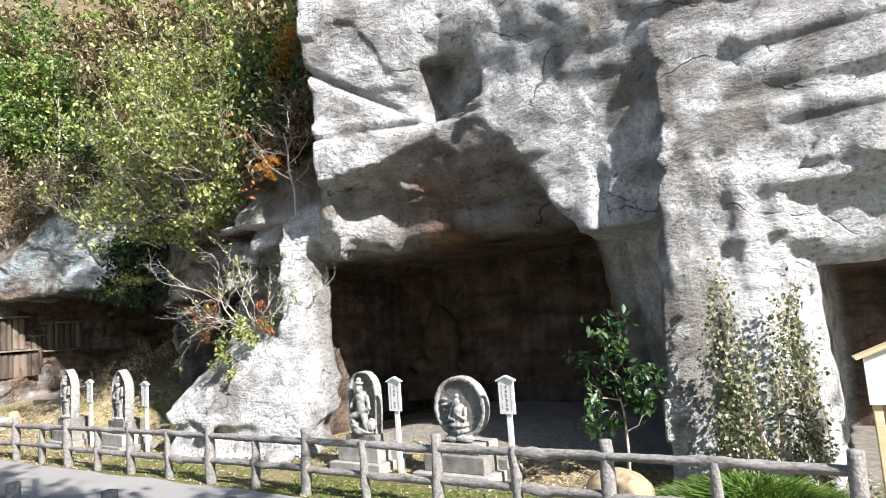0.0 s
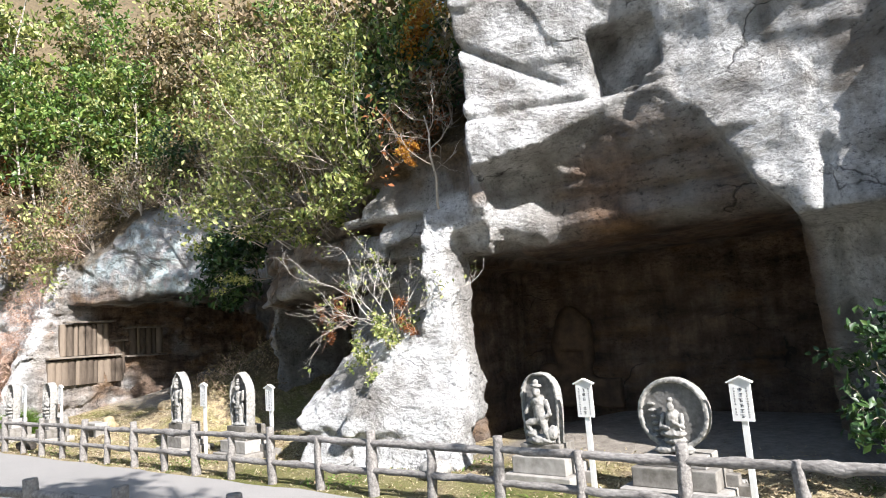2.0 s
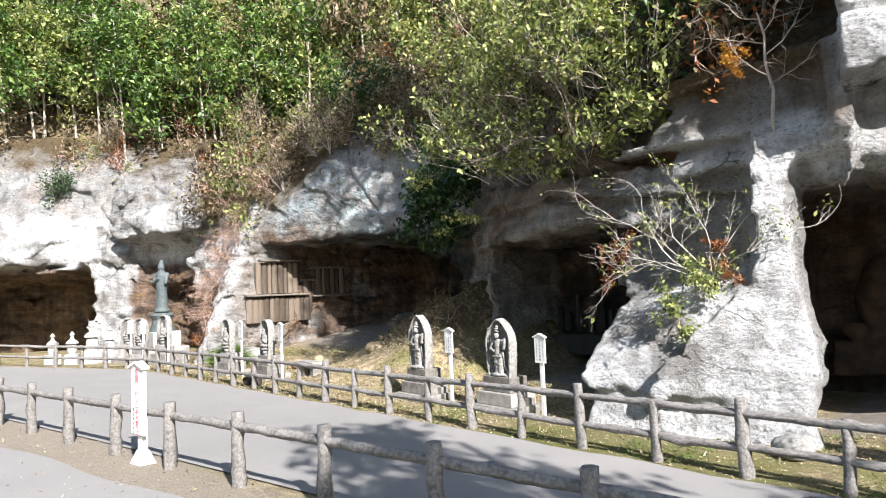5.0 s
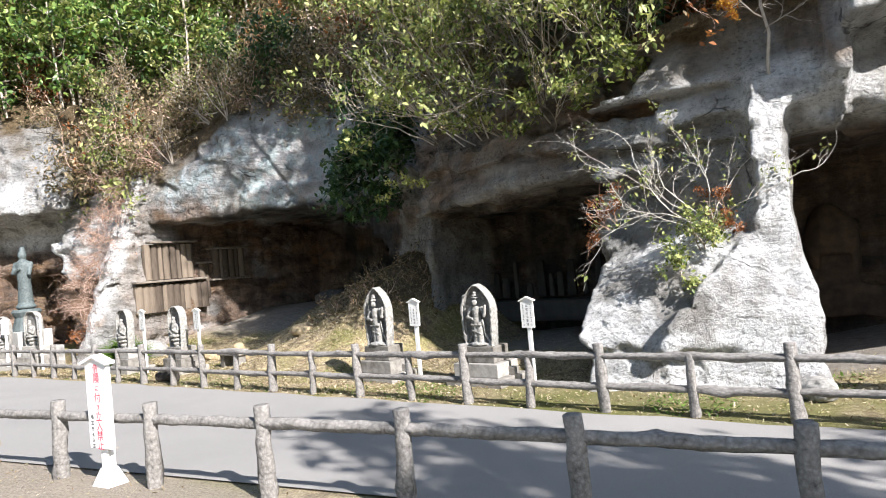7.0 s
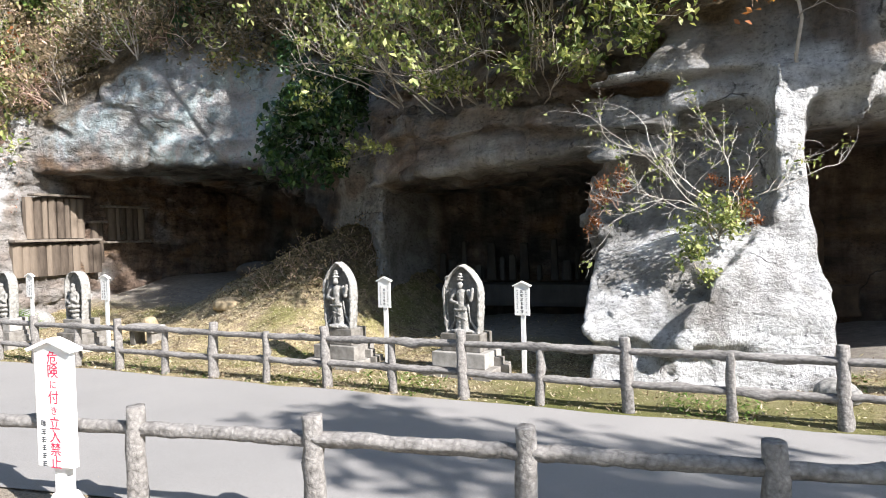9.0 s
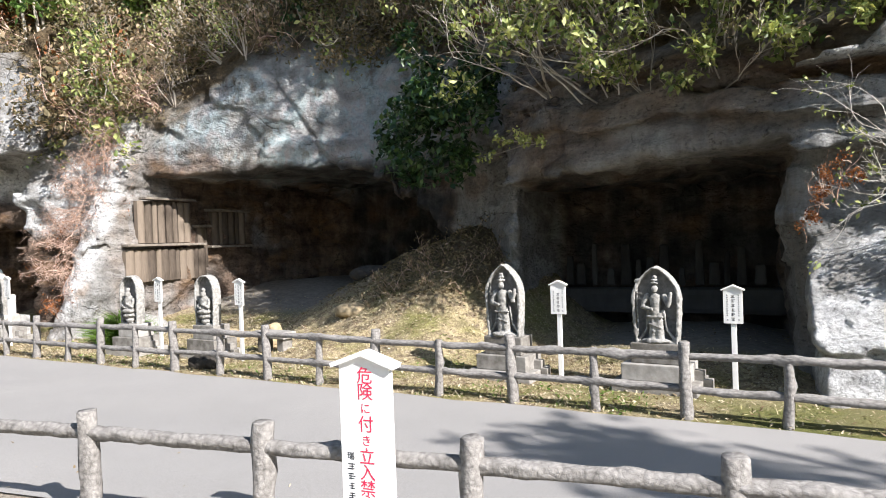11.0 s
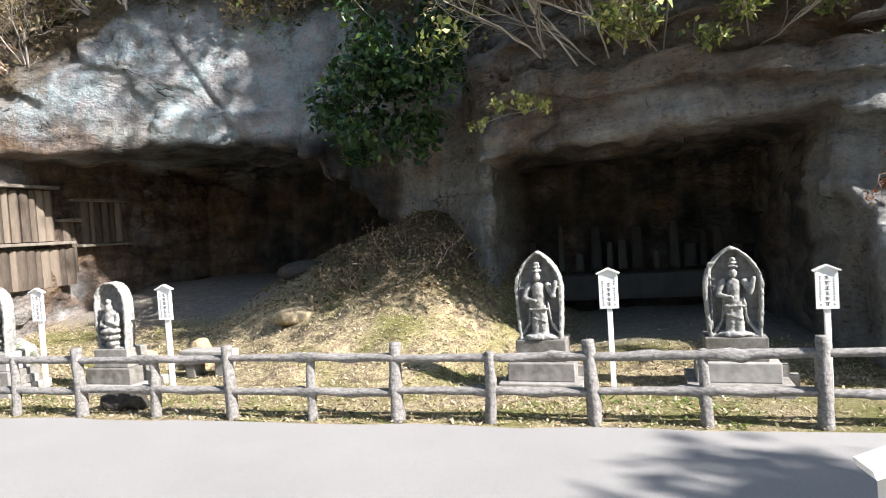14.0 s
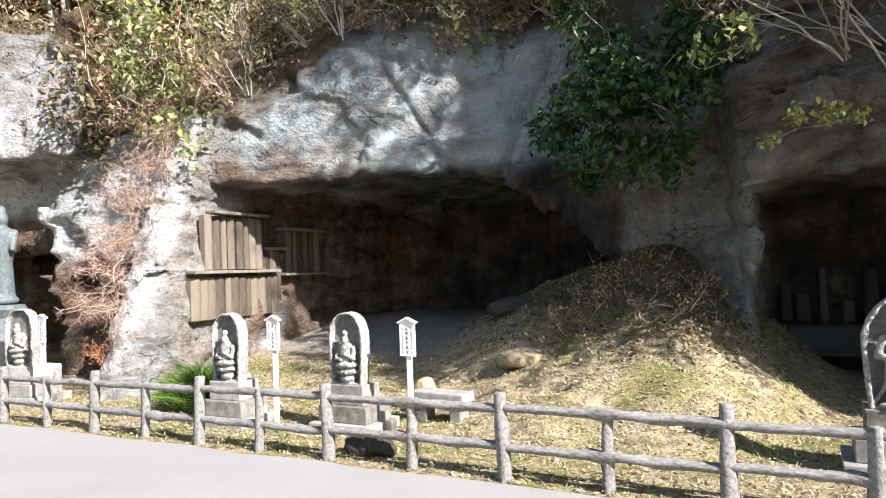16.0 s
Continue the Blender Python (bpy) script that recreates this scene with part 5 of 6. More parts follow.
def tuft(seed, x, y, rx, ry, h, count, mat, label, name="grass_tuft"):
    rng = np.random.default_rng(seed)
    a, q = rng.uniform(0, 6.28, count), np.sqrt(rng.uniform(0, 1, count))
    bx, by = x + rx * q * np.cos(a), y + ry * q * np.sin(a)
    bz = ground_z(bx, by) + h * 0.55 * (1 - q ** 2) * rng.uniform(0.6, 1, count)
    out = np.stack([np.cos(a) * q + rng.normal(0, 0.3, count), np.sin(a) * q + rng.normal(0, 0.3, count), np.full(count, 1.0)], 1)
    out /= np.linalg.norm(out, axis=1)[:, None]
    L = h * rng.uniform(0.35, 0.7, count)[:, None]
    b = np.stack([bx, by, bz], 1)
    side = np.cross(out, rng.normal(0, 1, (count, 3)))
    side *= 0.006 / (np.linalg.norm(side, axis=1)[:, None] + 1e-6)
    mid = b + out * L * 0.6
    tip = b + out * L + np.stack([np.cos(a), np.sin(a), -0.4 + 0 * a], 1) * L * 0.35
    v = np.stack([b - side, b + side, mid + side, mid - side, tip], 1).reshape(-1, 3)
    k = 5 * np.arange(count)
    f = np.concatenate([np.stack([k, k + 1, k + 2], 1), np.stack([k, k + 2, k + 3], 1), np.stack([k + 3, k + 2, k + 4], 1)])
    return tagged(new(name, mesh_from(name, v, f.astype(np.int32), mat, False)), label, "grass", kind="stuff")


tuft(220, 10.35, 0.75, 0.75, 0.42, 0.38, 4200, GRASS, "rounded tuft of bright green grass behind the fence")
tuft(221, -10.9, 1.5, 0.45, 0.35, 0.75, 1500, GRASS, "bright green ferny tuft beside a stele")
# russet vines on the white rib
vine_rng = np.random.default_rng(77)
for i in range(16):
    fz = 1.5 + 0.3 * i
    fx = -13.45 + vine_rng.uniform(-0.45, 0.4)
    fy = (1.52 + 0.4 * fz if fz < 4.6 else slope_y(fx, fz)) - 0.22
    shrub(230 + i, (fx, fy, fz), (0.0, -0.6, 0.0), 0.7, 0.009, 2, RUST, 60, 0.025, 0.06, "tangle of dry russet vines on pale rock", "vines", bark=DRY, stems=8, kids=5, spread=1.1, wild=0.55, lift=-0.15, name="dry_vines")
shrub(245, (-13.3, 1.75, 0.4), (-0.2, -0.4, 0.9), 0.5, 0.01, 1, RUST, 500, 0.035, 0.07, "withered brown bush with pale tips", stems=6, kids=4, bark=DRY)
# scrub over the hillside
rng = np.random.default_rng(5)
kinds = ((OLIVE, 650, BARK, "tangled olive-brown hillside scrub"), (LEAF, 600, BARK, "yellow-green hillside shrub on pale stems"), (RUST, 450, DRY, "rust-brown withered hillside scrub"),
         (OLIVE, 500, DRY, "thin brown hillside scrub"), (DARKLEAF, 1200, BARK, "dark green hillside shrub"), (OLIVE, 250, BARK, "bare grey twigs on the hillside"))
models = [shrub(300 + i, (0, 0, 0), (0, -0.6, 0.9), 1.1, 0.02, 2, leaf, n, 0.06, 0.13, label, "scrub", bark=bark, stems=4, kids=4, spread=0.9, name="hillside_scrub") for i, (leaf, n, bark, label) in enumerate(kinds)]
for i in range(150):
    x = -25 + 28.3 * rng.uniform(0, 1)
    low = float(np.interp(x, (-25, -20, -15, -12, -9, -4, 2, 4.2), (6.3, 6.0, 5.0, 5.2, 7.4, 5.6, 4.7, 5.2)))
    z = low + rng.uniform(0, 1) ** 1.3 * 6.5
    if -4.2 < x < 4.2 and rng.uniform(0, 1) < 0.6:
        continue
    y = slope_y(x, z) - 0.1
    m = pose(x, y, z - 0.15, rng.uniform(-12, 12), rng.uniform(-15, 15), rng.uniform(-70, 70)) @ Matrix.Scale(rng.uniform(0.75, 1.45), 4)
    k = int(rng.choice(6, p=(0.3, 0.2, 0.12, 0.18, 0.08, 0.12)))
    ob = copy_thing(models[k], m)
    ob.scale = m.to_scale()
for i, ob in enumerate(models):
    ob.matrix_basis = pose(-8 + 1.9 * i, slope_y(-8 + 1.9 * i, 6.4), 6.3)


def tree(seed, x, y, z, height, leaf, label, spread=1.4, count=5000, size=0.11, lean=(0, 0), r=0.12, bark=BARK):
    p = Plant(seed)
    pts = [(x + lean[0] * t + 0.06 * math.sin(5 * t + seed), y + lean[1] * t, z + height * t) for t in np.linspace(-0.05, 1, 9)]
    p.tube(pts, r, r * 0.3, 8)
    for k in range(11):
        t = 0.35 + 0.06 * k
        a = 2.4 * k
        at = (x + lean[0] * t, y + lean[1] * t, z + height * t)
        p.limb(at, (math.cos(a), math.sin(a), 0.45), spread * (1.25 - 0.5 * t), r * 0.3, 1, kids=5, spread=0.9)
    p.leaves(count, size, 0.22)
    top = p.make("tree", label, "tree", bark, leaf, "crown")
    for c in top.children:
        if c.name.startswith("branchwork"):
            c.name = "trunk"
    return top


# woods on the far slope
rng = np.random.default_rng(9)
for i in range(34):
    x = -34 + 17 * (i + rng.uniform(0, 1)) / 34
    z = rng.uniform(6.8, 10.5)
    y = slope_y(max(x, -27), z) + min(0, x + 27) * 1.2 + rng.uniform(0, 1.5)
    tree(400 + i, x, y, z - 0.4, rng.uniform(4.5, 7.5), (BROAD, LEAF)[i % 4 == 1], "slender evergreen with a pale trunk on the slope", 1.3, 1300, 0.13, (rng.uniform(-0.8, 0.8), -0.5), 0.06)
# out-of-view trees added on the cliff top to shade the left cave's face
for i, (x, y) in enumerate(((3.9, 3.4), (5.6, 3.6), (8.4, 4.2))):
    tree(440 + i, x, y, 11.6, 7.0, DARKLEAF, "unseen spreading evergreen added on the cliff top for shade", 2.8, 3900, 0.11, (-0.3, -2.6), 0.18)
grove = [tree(520 + i, 0, 0, 0, 6.0, leaf, label, 1.5, 1500, 0.13, (0.4 * i - 0.6, -0.5), 0.07) for i, (leaf, label) in enumerate(
    ((BROAD, "slender dark evergreen on the hillside"), (LEAF, "light green tree with a pale trunk"), (OLIVE, "thin olive-leaved tree on the hillside"), (LEAF, "airy yellow-green tree on the hillside")))]
spots_ = []
for i in range(64):
    x = -42 + 45 * (i + rng.uniform(0, 1)) / 64
    line = float(np.interp(x, (-60, -27, -20, -16, -13, -8, -4, 1, 4.2), (-45, -5.0, 5.0, 7.6, 8.0, 9.4, 9.2, 6.6, 6.4)))
    y = line + rng.uniform(-0.2, 7.0)
    spots_.append((x, y, float(slope_z(np.array([x]), np.array([y]))[0][0])))
for i, (x, y, z) in enumerate(spots_):
    m = pose(x, y, z - 0.4, rng.uniform(-5, 5), rng.uniform(-6, 6), rng.uniform(0, 360)) @ Matrix.Scale(rng.uniform(0.8, 1.3), 4)
    if i < 4:
        grove[i].matrix_basis = m
    else:
        ob = copy_thing(grove[i % 4], m)
        ob.scale = m.to_scale()
# trees behind the walker, whose shade falls across the lane
tree(450, 20.4, -9.7, 0.2, 11, DARKLEAF, "tall evergreen whose shade dapples the lane", 3.1, 11000, 0.16, (-1.5, 2.5), 0.2)
tree(451, 22.6, -8.3, 0.2, 10.5, DARKLEAF, "tall evergreen whose shade dapples the lane", 2.8, 9000, 0.16, (-1.0, 1.2), 0.18)
tree(453, 15.7, -7.2, 0.2, 10, DARKLEAF, "tall evergreen whose shade dapples the lane", 2.3, 3600, 0.15, (-1.8, 2.3), 0.18)
tree(452, -2.5, -13.0, 0.2, 13, DARKLEAF, "tall evergreen whose shade dapples the lane", 2.6, 4200, 0.15, (-1.0, 3.0), 0.2)
# unseen backdrop trees, added to cut the sky light that reaches the caves
for i in range(16):
    x = -34 + 4.2 * i + rng.uniform(-1, 1)
    tree(470 + i, x, -21 - rng.uniform(0, 5) - (4 if x > 10 else 0), 0.2, rng.uniform(9, 12), (DARKLEAF, OLIVE)[i % 4 == 2], "unseen backdrop evergreen added behind the path to block sky light", 3.2, 2600, 0.3, (0, 0), 0.2)


# ---- litter and turf on the bank ----
def litter(name, count, x0, x1, y0, y1, size, mat, seed, label, want):
    rng = np.random.default_rng(seed)
    x, y = rng.uniform(x0, x1, count), rng.uniform(y0, y1, count)
    keep = rng.uniform(0, 1, count) < want(x, y)
    x, y = x[keep], y[keep]
    n = len(x)
    z = ground_z(x, y) + rng.uniform(0.004, 0.03, n)
    a = rng.uniform(0, 6.28, n)
    s = size * rng.uniform(0.4, 1.4, n)
    d = np.stack([np.cos(a), np.sin(a), rng.normal(0, 0.45, n)], 1) * s[:, None]
    w = np.stack([-np.sin(a), np.cos(a), rng.normal(0, 0.5, n)], 1) * (s * rng.uniform(0.12, 0.4, n))[:, None]
    c = np.stack([x, y, z], 1)
    v = np.stack([c - d, c + w, c + d, c - w], 1).reshape(-1, 3)
    k = 4 * np.arange(n)
    f = np.concatenate([np.stack([k, k + 2, k + 1], 1), np.stack([k, k + 3, k + 2], 1)]).astype(np.int32)
    return tagged(new(name, mesh_from(name, v, f, mat, False)), label, "litter", kind="stuff")


bank = lambda x, y: np.where(y > -0.12, 1.0, 0) * (1 - 0.93 * step(1.9, 2.6, y) * step(3.2, 3.9, x)) * (1 - 0.93 * step(2.4, 3.4, y) * step(-2.8, -1.6, x)) * (1 - 0.9 * step(-6.4, -8.2, x) * step(4.0, 5.2, y)) * (1 - 0.7 * step(0.8, 1.5, ground_z(x, y)) * step(-8, -7, x) * step(-2.2, -2.8, x))
litter("leaf_litter", 130000, -15, 12, -0.12, 6.2, 0.024, STRAW, 61, "dry straw and fallen leaves over the bank", lambda x, y: bank(x, y) * (1 - 0.7 * step(-2.0, 1.0, x) * step(1.4, 0.7, y)))
litter("short_grass", 26000, -15, 12, -0.12, 2.2, 0.03, GRASS, 62, "short mossy green grass along the fence", lambda x, y: bank(x, y) * step(0.2, 0.5, vnoise(x * 0.8, y * 1.1, x * 0, 33) + 0.35 * step(1.0, 0.0, y)) * (0.25 + 0.75 * step(-2, 1, x)))
litter("brown_leaves", 24000, -9, -2.2, 2.6, 6.6, 0.04, OLIVE, 64, "brown dead leaves and stems on the upper mound", lambda x, y: step(0.5, 1.1, ground_z(x, y)))
litter("path_litter", 2500, -8, 10, -5.4, -3.2, 0.02, STRAW, 63, "scattered dry leaves along the near fence", lambda x, y: np.where(y < near_line(x) + 0.1, 1.0, 0.12))
stems = Plant(260)
for k in range(70):
    sx0, sy0 = stems.rng.uniform(-6.2, -3.6), stems.rng.uniform(3.2, 5.2)
    stems.limb((sx0, sy0, float(ground_z(sx0, sy0))), (stems.rng.normal(0, 0.6), -0.5, 0.6), stems.rng.uniform(0.2, 0.45), 0.006, 1, kids=3, spread=0.8)
stems.leaves(1500, 0.03, 0.05)
stems.make("dead_stems", "dead brown stems and leaves over the mound", "scrub", DRY, OLIVE, kind="stuff")


# ---- stones and small things on the bank ----
def boulder(name, x, y, size, seed, mat, label, sink=0.25, group=""):
    lo, hi = [-1.3 * v for v in size], [1.3 * v for v in size]
    st = min(size) / 9
    gx_, gy_, gz_ = grid(lo, hi, st)
    d = sball(gx_, gy_, gz_, (0, 0, 0), size)
    near = np.argwhere(np.abs(d) < 0.4)
    qx, qy, qz = gx_[near[:, 0], 0, 0], gy_[0, near[:, 1], 0], gz_[0, 0, near[:, 2]]
    k = 1.6 / max(size)
    d[near[:, 0], near[:, 1], near[:, 2]] += (min(size) * (0.3 * vnoise(qx * k, qy * k, qz * k, seed) + 0.12 * np.abs(vnoise(qx * 3 * k, qy * 3 * k, qz * 3 * k, seed + 1)))).astype(np.float32)
    v, q = nets(np.ascontiguousarray(d), lo, st)
    ob = new(name, mesh_from(name, v, q, mat))
    ob.matrix_basis = pose(x, y, float(ground_z(x, y)) + size[2] * (1 - 2 * sink) , 0, 0, seed * 37)
    return tagged(ob, label, "stone", group)


OCHRE = simple("ochre_stone", (0.2, 0.15, 0.09), (0.5, 0.4, 0.25), 14, 0.9, 0.6, 0.02)
DARKSTONE = simple("near_black_stone", (0.02, 0.018, 0.015), (0.07, 0.06, 0.05), 14, 0.8, 0.6, 0.02)
boulder("stone", -7.55, 2.3, (0.26, 0.2, 0.26), 3, OCHRE, "ochre weathered stone on the littered bank")
boulder("stone", -6.6, 3.4, (0.35, 0.3, 0.16), 4, OCHRE, "low ochre stone half sunk in litter")
boulder("stone", -7.15, 0.3, (0.27, 0.16, 0.15), 5, DARKSTONE, "near-black stone beside the fence")
boulder("stone", -7.3, 5.3, (0.5, 0.32, 0.2), 6, DARKSTONE, "flat dark boulder at the cave mouth", 0.35)
boulder("stone", 3.85, 1.05, (0.32, 0.2, 0.14), 8, STONE, "flat grey stone at the foot of the rock")
boulder("stone", 9.15, 0.7, (0.42, 0.28, 0.24), 9, OCHRE, "rounded buff boulder behind the fence")
boulder("stone", 9.75, 0.85, (0.25, 0.2, 0.16), 10, STONE, "small mossy stone behind the fence")
boulder("stone", -11.6, 2.6, (0.5, 0.35, 0.3), 11, STONE, "grey boulder beside the cave wall")
boulder("stone", -8.9, 2.6, (0.3, 0.25, 0.16), 12, OCHRE, "low brown stone near the cave mouth")
bench = empty("stone_bench", pose(-7.05, 1.75, float(ground_z(-7.05, 1.75)), 0, 0, -6), label="low grey stone slab on two rough stones", category="bench")
part("slab", box(bmesh.new(), (0.78, 0.3, 0.12), (0, 0, 0.3), 0.02), GRANITE, bench)
for sx_ in (-0.25, 0.25):
    part("support", box(bmesh.new(), (0.16, 0.22, 0.28), (sx_, 0, 0.11), 0.02), GRANITE, bench)


# ---- hewn ledges and panels on the wall of the left cave ----
PLANK = simple("stained_hewn_rock_panel", (0.045, 0.034, 0.026), (0.2, 0.16, 0.122), 4, 0.9, 0.5, 0.01, stretch=(2, 2, 0.6), own=0.35)
LEDGE = simple("weathered_ledge", (0.06, 0.05, 0.04), (0.3, 0.26, 0.215), 12, 0.85, 0.4, 0.008)
panelling = empty("wall_panelling", pose(-12.66, 2.9, 0, 0, 0, 90), label="rust-stained scalloped wall panels under projecting ledges in the cave", category="panelling")
plank = {}
for row, (z0, z1, x0, x1) in enumerate(((2.08, 3.1, 0.35, 1.9), (1.15, 1.93, 0.0, 2.3), (2.0, 2.9, 2.6, 3.8), (1.4, 2.5, 2.1, 2.4))):
    x = x0
    k = 0
    while x < x1 - 0.05:
        w = 0.19 + 0.06 * math.sin(k * 2.3 + row)
        key = (row, round(w, 1))
        if key not in plank:
            bm = bmesh.new()
            n = 6
            prof = [(w * (i / n - 0.5), -0.05 * math.sin(math.pi * i / n) - 0.03) for i in range(n + 1)] + [(w * 0.5, 0.1), (-w * 0.5, 0.1)]
            a = [bm.verts.new((px_, py_, z0)) for px_, py_ in prof]
            b = [bm.verts.new((px_, py_, z1)) for px_, py_ in prof]
            bm.faces.new(a[::-1])
            bm.faces.new(b)
            for i in range(len(prof)):
                j = (i + 1) % len(prof)
                bm.faces.new((a[i], a[j], b[j], b[i]))
            bmesh.ops.recalc_face_normals(bm, faces=bm.faces)
            pm = bpy.data.meshes.new("panel")
            bm.to_mesh(pm)
            bm.free()
            pm.materials.append(PLANK)
            plank[key] = pm
        part("panel", plank[key], None, panelling).location = (x + w / 2, 0.02 * math.sin(k), 0)
        x += w
        k += 1
for z, x0, x1 in ((2.03, -0.05, 2.25), (3.16, 0.45, 1.95), (1.95, 2.4, 3.85), (2.93, 2.4, 3.85), (2.5, 2.0, 2.45)):
    part("ledge", box(bmesh.new(), (x1 - x0, 0.26, 0.06), ((x0 + x1) / 2, -0.08, z), 0.012), LEDGE, panelling)

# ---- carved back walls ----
DARKROCK = simple("near_black_rock", (0.025, 0.023, 0.022), (0.09, 0.085, 0.08), 5, 0.95, 0.6, 0.02, stretch=(1, 1, 0.4), own=0.3)
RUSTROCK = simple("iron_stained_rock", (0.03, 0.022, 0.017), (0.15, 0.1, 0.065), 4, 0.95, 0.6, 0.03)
niche = empty("niche_wall", pose(-1.1, 6.45, 0), label="row of carved upright near-black tablets along the cave wall", category="carving")
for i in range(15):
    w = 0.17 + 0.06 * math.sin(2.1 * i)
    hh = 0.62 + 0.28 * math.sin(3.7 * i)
    part("tablet", box(bmesh.new(), (w, 0.12, hh), (-1.95 + 0.28 * i + 0.05 * math.sin(5.1 * i), 0.0, 0.85 + hh / 2), 0.045, 0.8), DARKROCK, niche)
part("sill", box(bmesh.new(), (4.2, 0.5, 0.5), (0, 0, 0.55), 0.12), DARKROCK, niche)


def relief():
    lo, hi = (-1.3, -0.5, -0.1), (1.5, 0.4, 2.6)
    x, y, z = grid(lo, hi, 0.04)
    d = sball(x, y, z, (0, 0.25, 1.35), (0.42, 0.3, 0.8))
    d = smin(d, sbox(x, y, z, (-0.75, 0.05, 0.2), (0.9, 0.35, 0.72)), 0.12)
    d = smax(d, -sbox(x, y, z, (-0.18, -0.5, 0.75), (0.24, 0.08, 1.25)), 0.04)
    d = smin(d, sball(x, y, z, (-0.42, 0.05, 0.92), (0.2, 0.14, 0.15)), 0.05)
    d = np.ascontiguousarray(d + 0.05 * vnoise(x * 3 + 0 * y + 0 * z, y * 3 + 0 * x + 0 * z, z * 3 + 0 * x + 0 * y, 17))
    v, q = nets(d.astype(np.float32), lo, 0.04)
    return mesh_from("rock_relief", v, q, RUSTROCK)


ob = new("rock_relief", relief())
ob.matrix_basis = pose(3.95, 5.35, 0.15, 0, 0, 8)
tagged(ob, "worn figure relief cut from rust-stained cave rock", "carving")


# ---- the far end: statue on a pedestal, small stupas, more steles ----
def lathe(bm, prof, sides=14, centre=(0, 0)):
    rings = []
    for r, z in prof:
        rings.append([bm.verts.new((centre[0] + r * math.cos(6.2832 * k / sides), centre[1] + r * math.sin(6.2832 * k / sides), z)) for k in range(sides)])
    for a, b in zip(rings, rings[1:]):
        for k in range(sides):
            bm.faces.new((a[k], a[(k + 1) % sides], b[(k + 1) % sides], b[k]))
    bm.faces.new(rings[0][::-1])
    bm.faces.new(rings[-1])
    return bm


BRONZE = simple("green_grey_bronze", (0.04, 0.05, 0.05), (0.15, 0.18, 0.18), 18, 0.6, 0.3, 0.01)
PALE = simple("pale_sunlit_stone", (0.3, 0.295, 0.28), (0.55, 0.54, 0.52), 20, 0.85, 0.4, 0.006, own=0.2)


def standing_statue():
    lo, hi = (-0.35, -0.35, -0.02), (0.35, 0.35, 1.85)
    x, y, z = grid(lo, hi, 0.03)
    d = scapsule(x, y, z, (0, 0, 0.15), (0, 0, 0.95), 0.2, 0.15)
    for s in (sball(x, y, z, (0, 0, 0.08), (0.26, 0.26, 0.1)), scapsule(x, y, z, (0, 0, 0.9), (0, 0, 1.25), 0.17, 0.19), sball(x, y, z, (0, -0.02, 1.55), (0.11, 0.12, 0.15)), sball(x, y, z, (0, 0, 1.72), (0.07, 0.07, 0.08)),
              scapsule(x, y, z, (0.2, 0, 1.3), (0.22, -0.15, 1.0), 0.07, 0.05), scapsule(x, y, z, (-0.2, 0, 1.3), (-0.2, -0.15, 1.05), 0.07, 0.05), scapsule(x, y, z, (-0.2, -0.15, 1.05), (0.0, -0.24, 1.15), 0.05, 0.04)):
        d = smin(d, s, 0.05)
    v, q = nets(np.ascontiguousarray(d + 0 * (x + y + z)), lo, 0.03)
    return mesh_from("bronze_statue", v, q, BRONZE)


def at_depth(x, y):
    return float(ground_z(x, y))


plinth = empty("pedestal", pose(-15.6, 1.35, at_depth(-15.6, 1.35)), label="stacked round stone pedestal under the bronze statue", category="pedestal")
part("block", box(bmesh.new(), (1.3, 1.3, 0.5), (0, 0, 0.22), 0.03), PALE, plinth)
part("block", box(bmesh.new(), (0.9, 0.9, 0.5), (0, 0, 0.72), 0.03), PALE, plinth)
part("drum", lathe(bmesh.new(), [(0.42, 0.95), (0.36, 1.1), (0.3, 1.35), (0.38, 1.5), (0.34, 1.58)]), BRONZE, plinth)
ob = new("bronze_statue", standing_statue())
ob.matrix_basis = pose(-15.6, 1.35, at_depth(-15.6, 1.35) + 1.57, 0, 0, 40)
tagged(ob, "tall green-grey bronze statue standing on a pedestal", "statue")
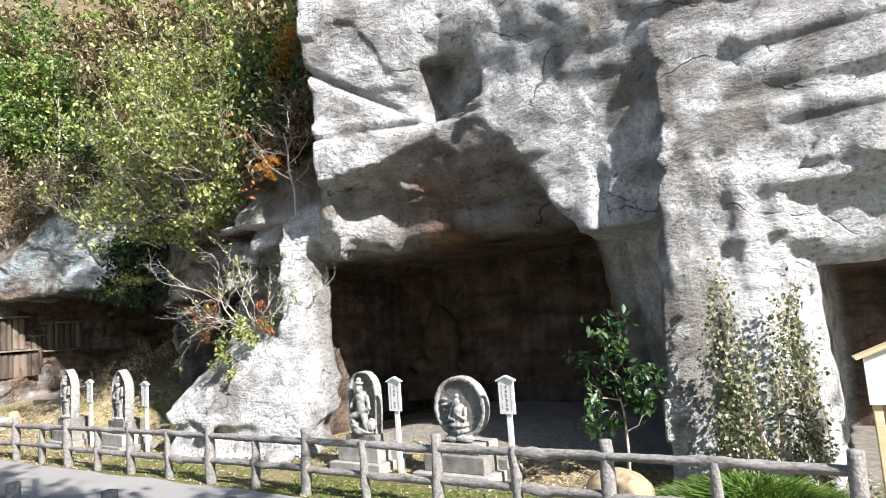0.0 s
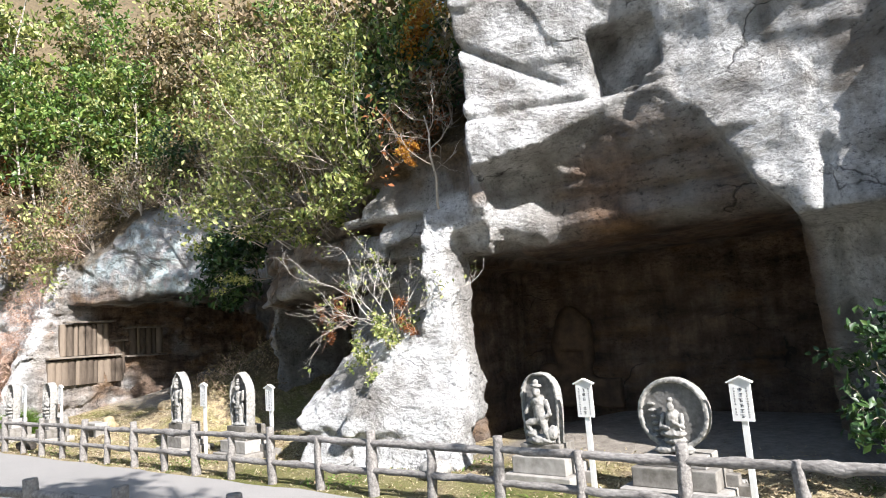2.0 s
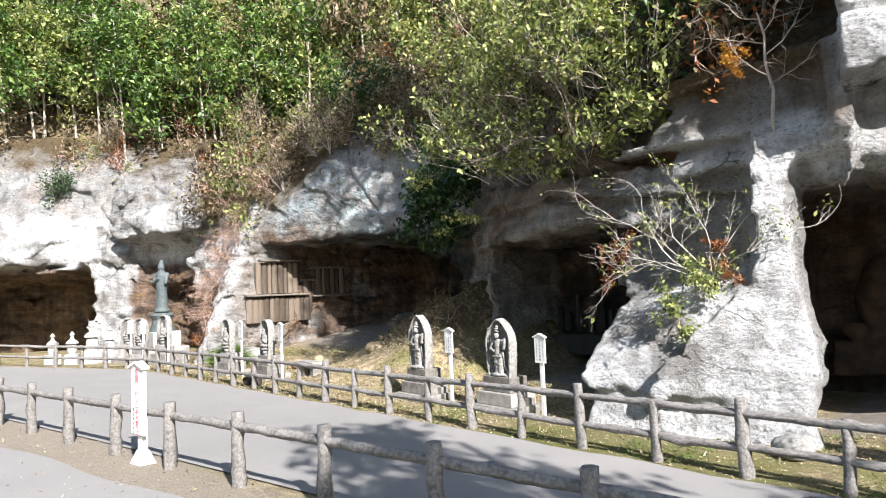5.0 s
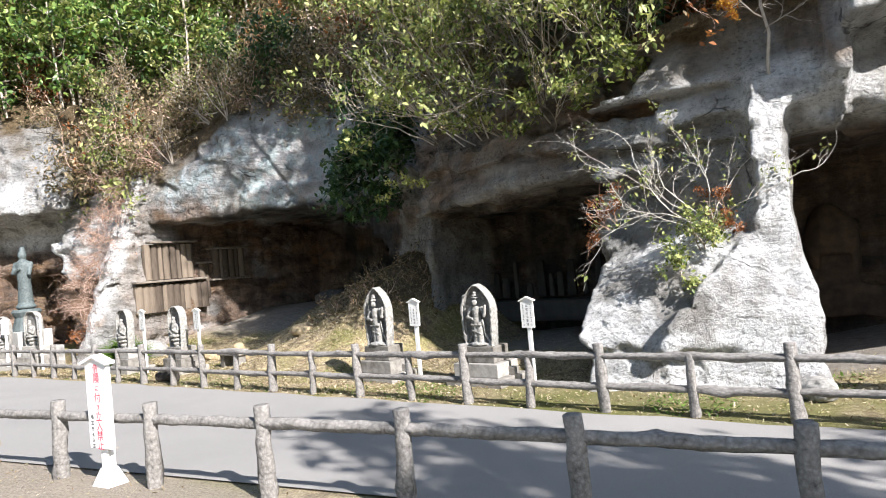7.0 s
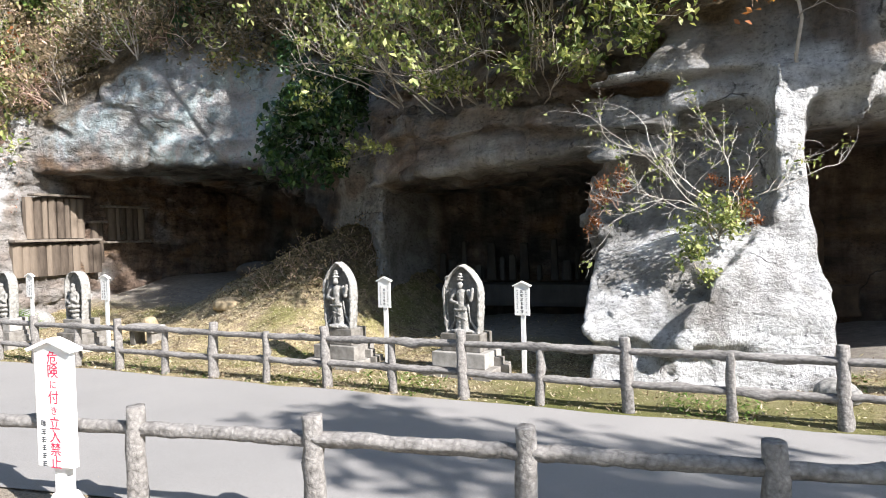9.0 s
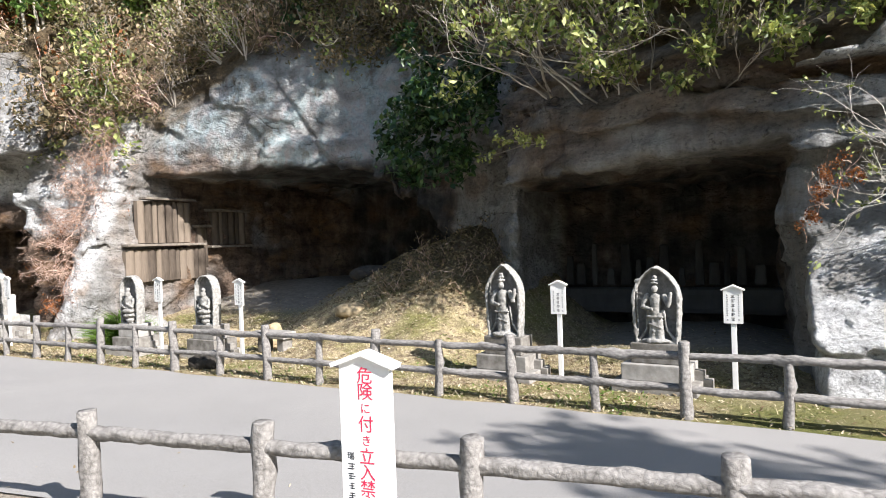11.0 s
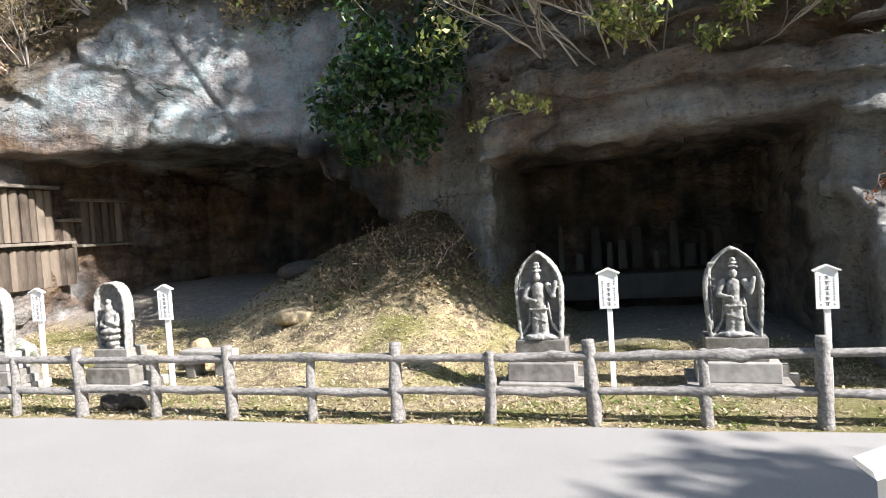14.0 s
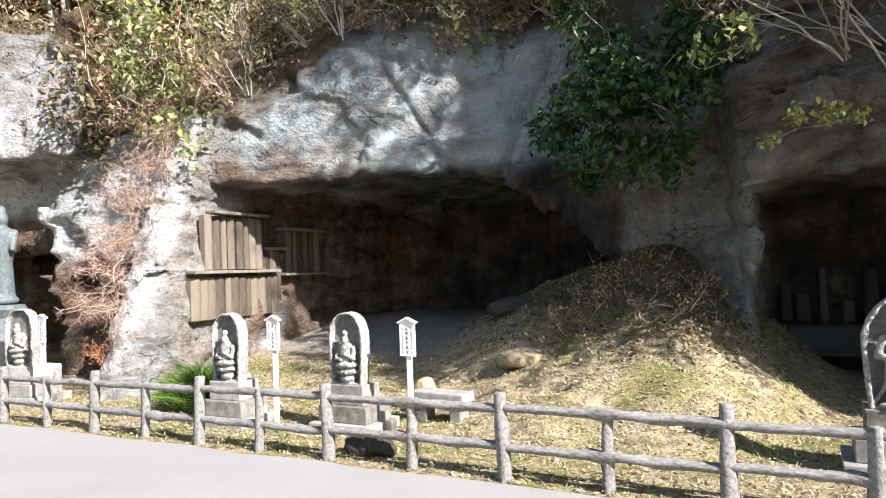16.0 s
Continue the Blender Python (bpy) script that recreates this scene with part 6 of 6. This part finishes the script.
for i, (x, y, s) in enumerate(((-16.9, 0.1, 1.0), (-17.2, -0.35, 1.15), (-17.4, -0.9, 0.9), (-16.6, 0.55, 1.2), (-17.7, -1.4, 0.85))):
    st = empty("stone_lantern", pose(x, y, at_depth(x, y), 0, 0, 30 * i), label="small pale stone stupa in a sunlit row", category="stupa", group="row of small stupas")
    part("base", box(bmesh.new(), (0.42 * s, 0.42 * s, 0.4 * s), (0, 0, 0.18 * s), 0.02), PALE, st)
    part("body", lathe(bmesh.new(), [(0.13 * s, 0.36 * s), (0.17 * s, 0.5 * s), (0.15 * s, 0.7 * s), (0.1 * s, 0.76 * s)]), PALE, st)
    part("cap", lathe(bmesh.new(), [(0.22 * s, 0.76 * s), (0.2 * s, 0.82 * s), (0.08 * s, 0.92 * s), (0.05 * s, 1.02 * s), (0.09 * s, 1.08 * s), (0.02 * s, 1.2 * s)], 10), PALE, st)
for i, (kind, x, y, w, h, yaw_) in enumerate((("round", -16.2, 0.5, 0.52, 0.9, 45), ("round", -15.2, 0.55, 0.52, 0.9, 25), ("disc", -19.6, -3.2, 0.62, 0.85, 60))):
    top = pedestal(x, y, w, 0.56, yaw_, "tiered pale granite pedestal with small side stones")
    ob = new("stone_stele", stele_mesh(kind, w, h, 71 + i))
    ob.matrix_basis = pose(x, y, top - 0.012, 0, 0, yaw_)
    tagged(ob, "sunlit round-topped stone stele by the far caves", "stele", "steles along the fence")
for i, (x, y) in enumerate(((-15.75, 0.4), (-14.75, 0.45))):
    name_board(x, y, 1.4, 30, 80 + i)

# ---- notice board by the right-hand cave ----
note = empty("notice_board", pose(11.62, 1.2, float(ground_z(11.62, 1.2)), 0, 0, 8), label="white notice board under a pale timber gable", category="sign")
TIMBER = simple("pale_timber", (0.5, 0.36, 0.2), (0.72, 0.56, 0.36), 9, 0.7, 0.2, 0.004, stretch=(0.3, 1, 4))
for sx_ in (-0.26, 0.26):
    part("post", box(bmesh.new(), (0.07, 0.06, 1.3), (sx_, 0.05, 0.6), 0.006), TIMBER, note)
np_ = part("panel", gable_panel(bmesh.new(), 0.64, 0.42, 0.03, 0.92, 0.13), WHITE, note)
part("roof", roof_boards(0.64, 0.16, 1.34, 0.13, 0.07, 0.03), TIMBER, note)
bars(np_, 0.6, 1.33, 1.4, ((-0.06, 0.045), (0.0, 0.045), (0.06, 0.045)), 0.03, INK, -0.0165, 95)
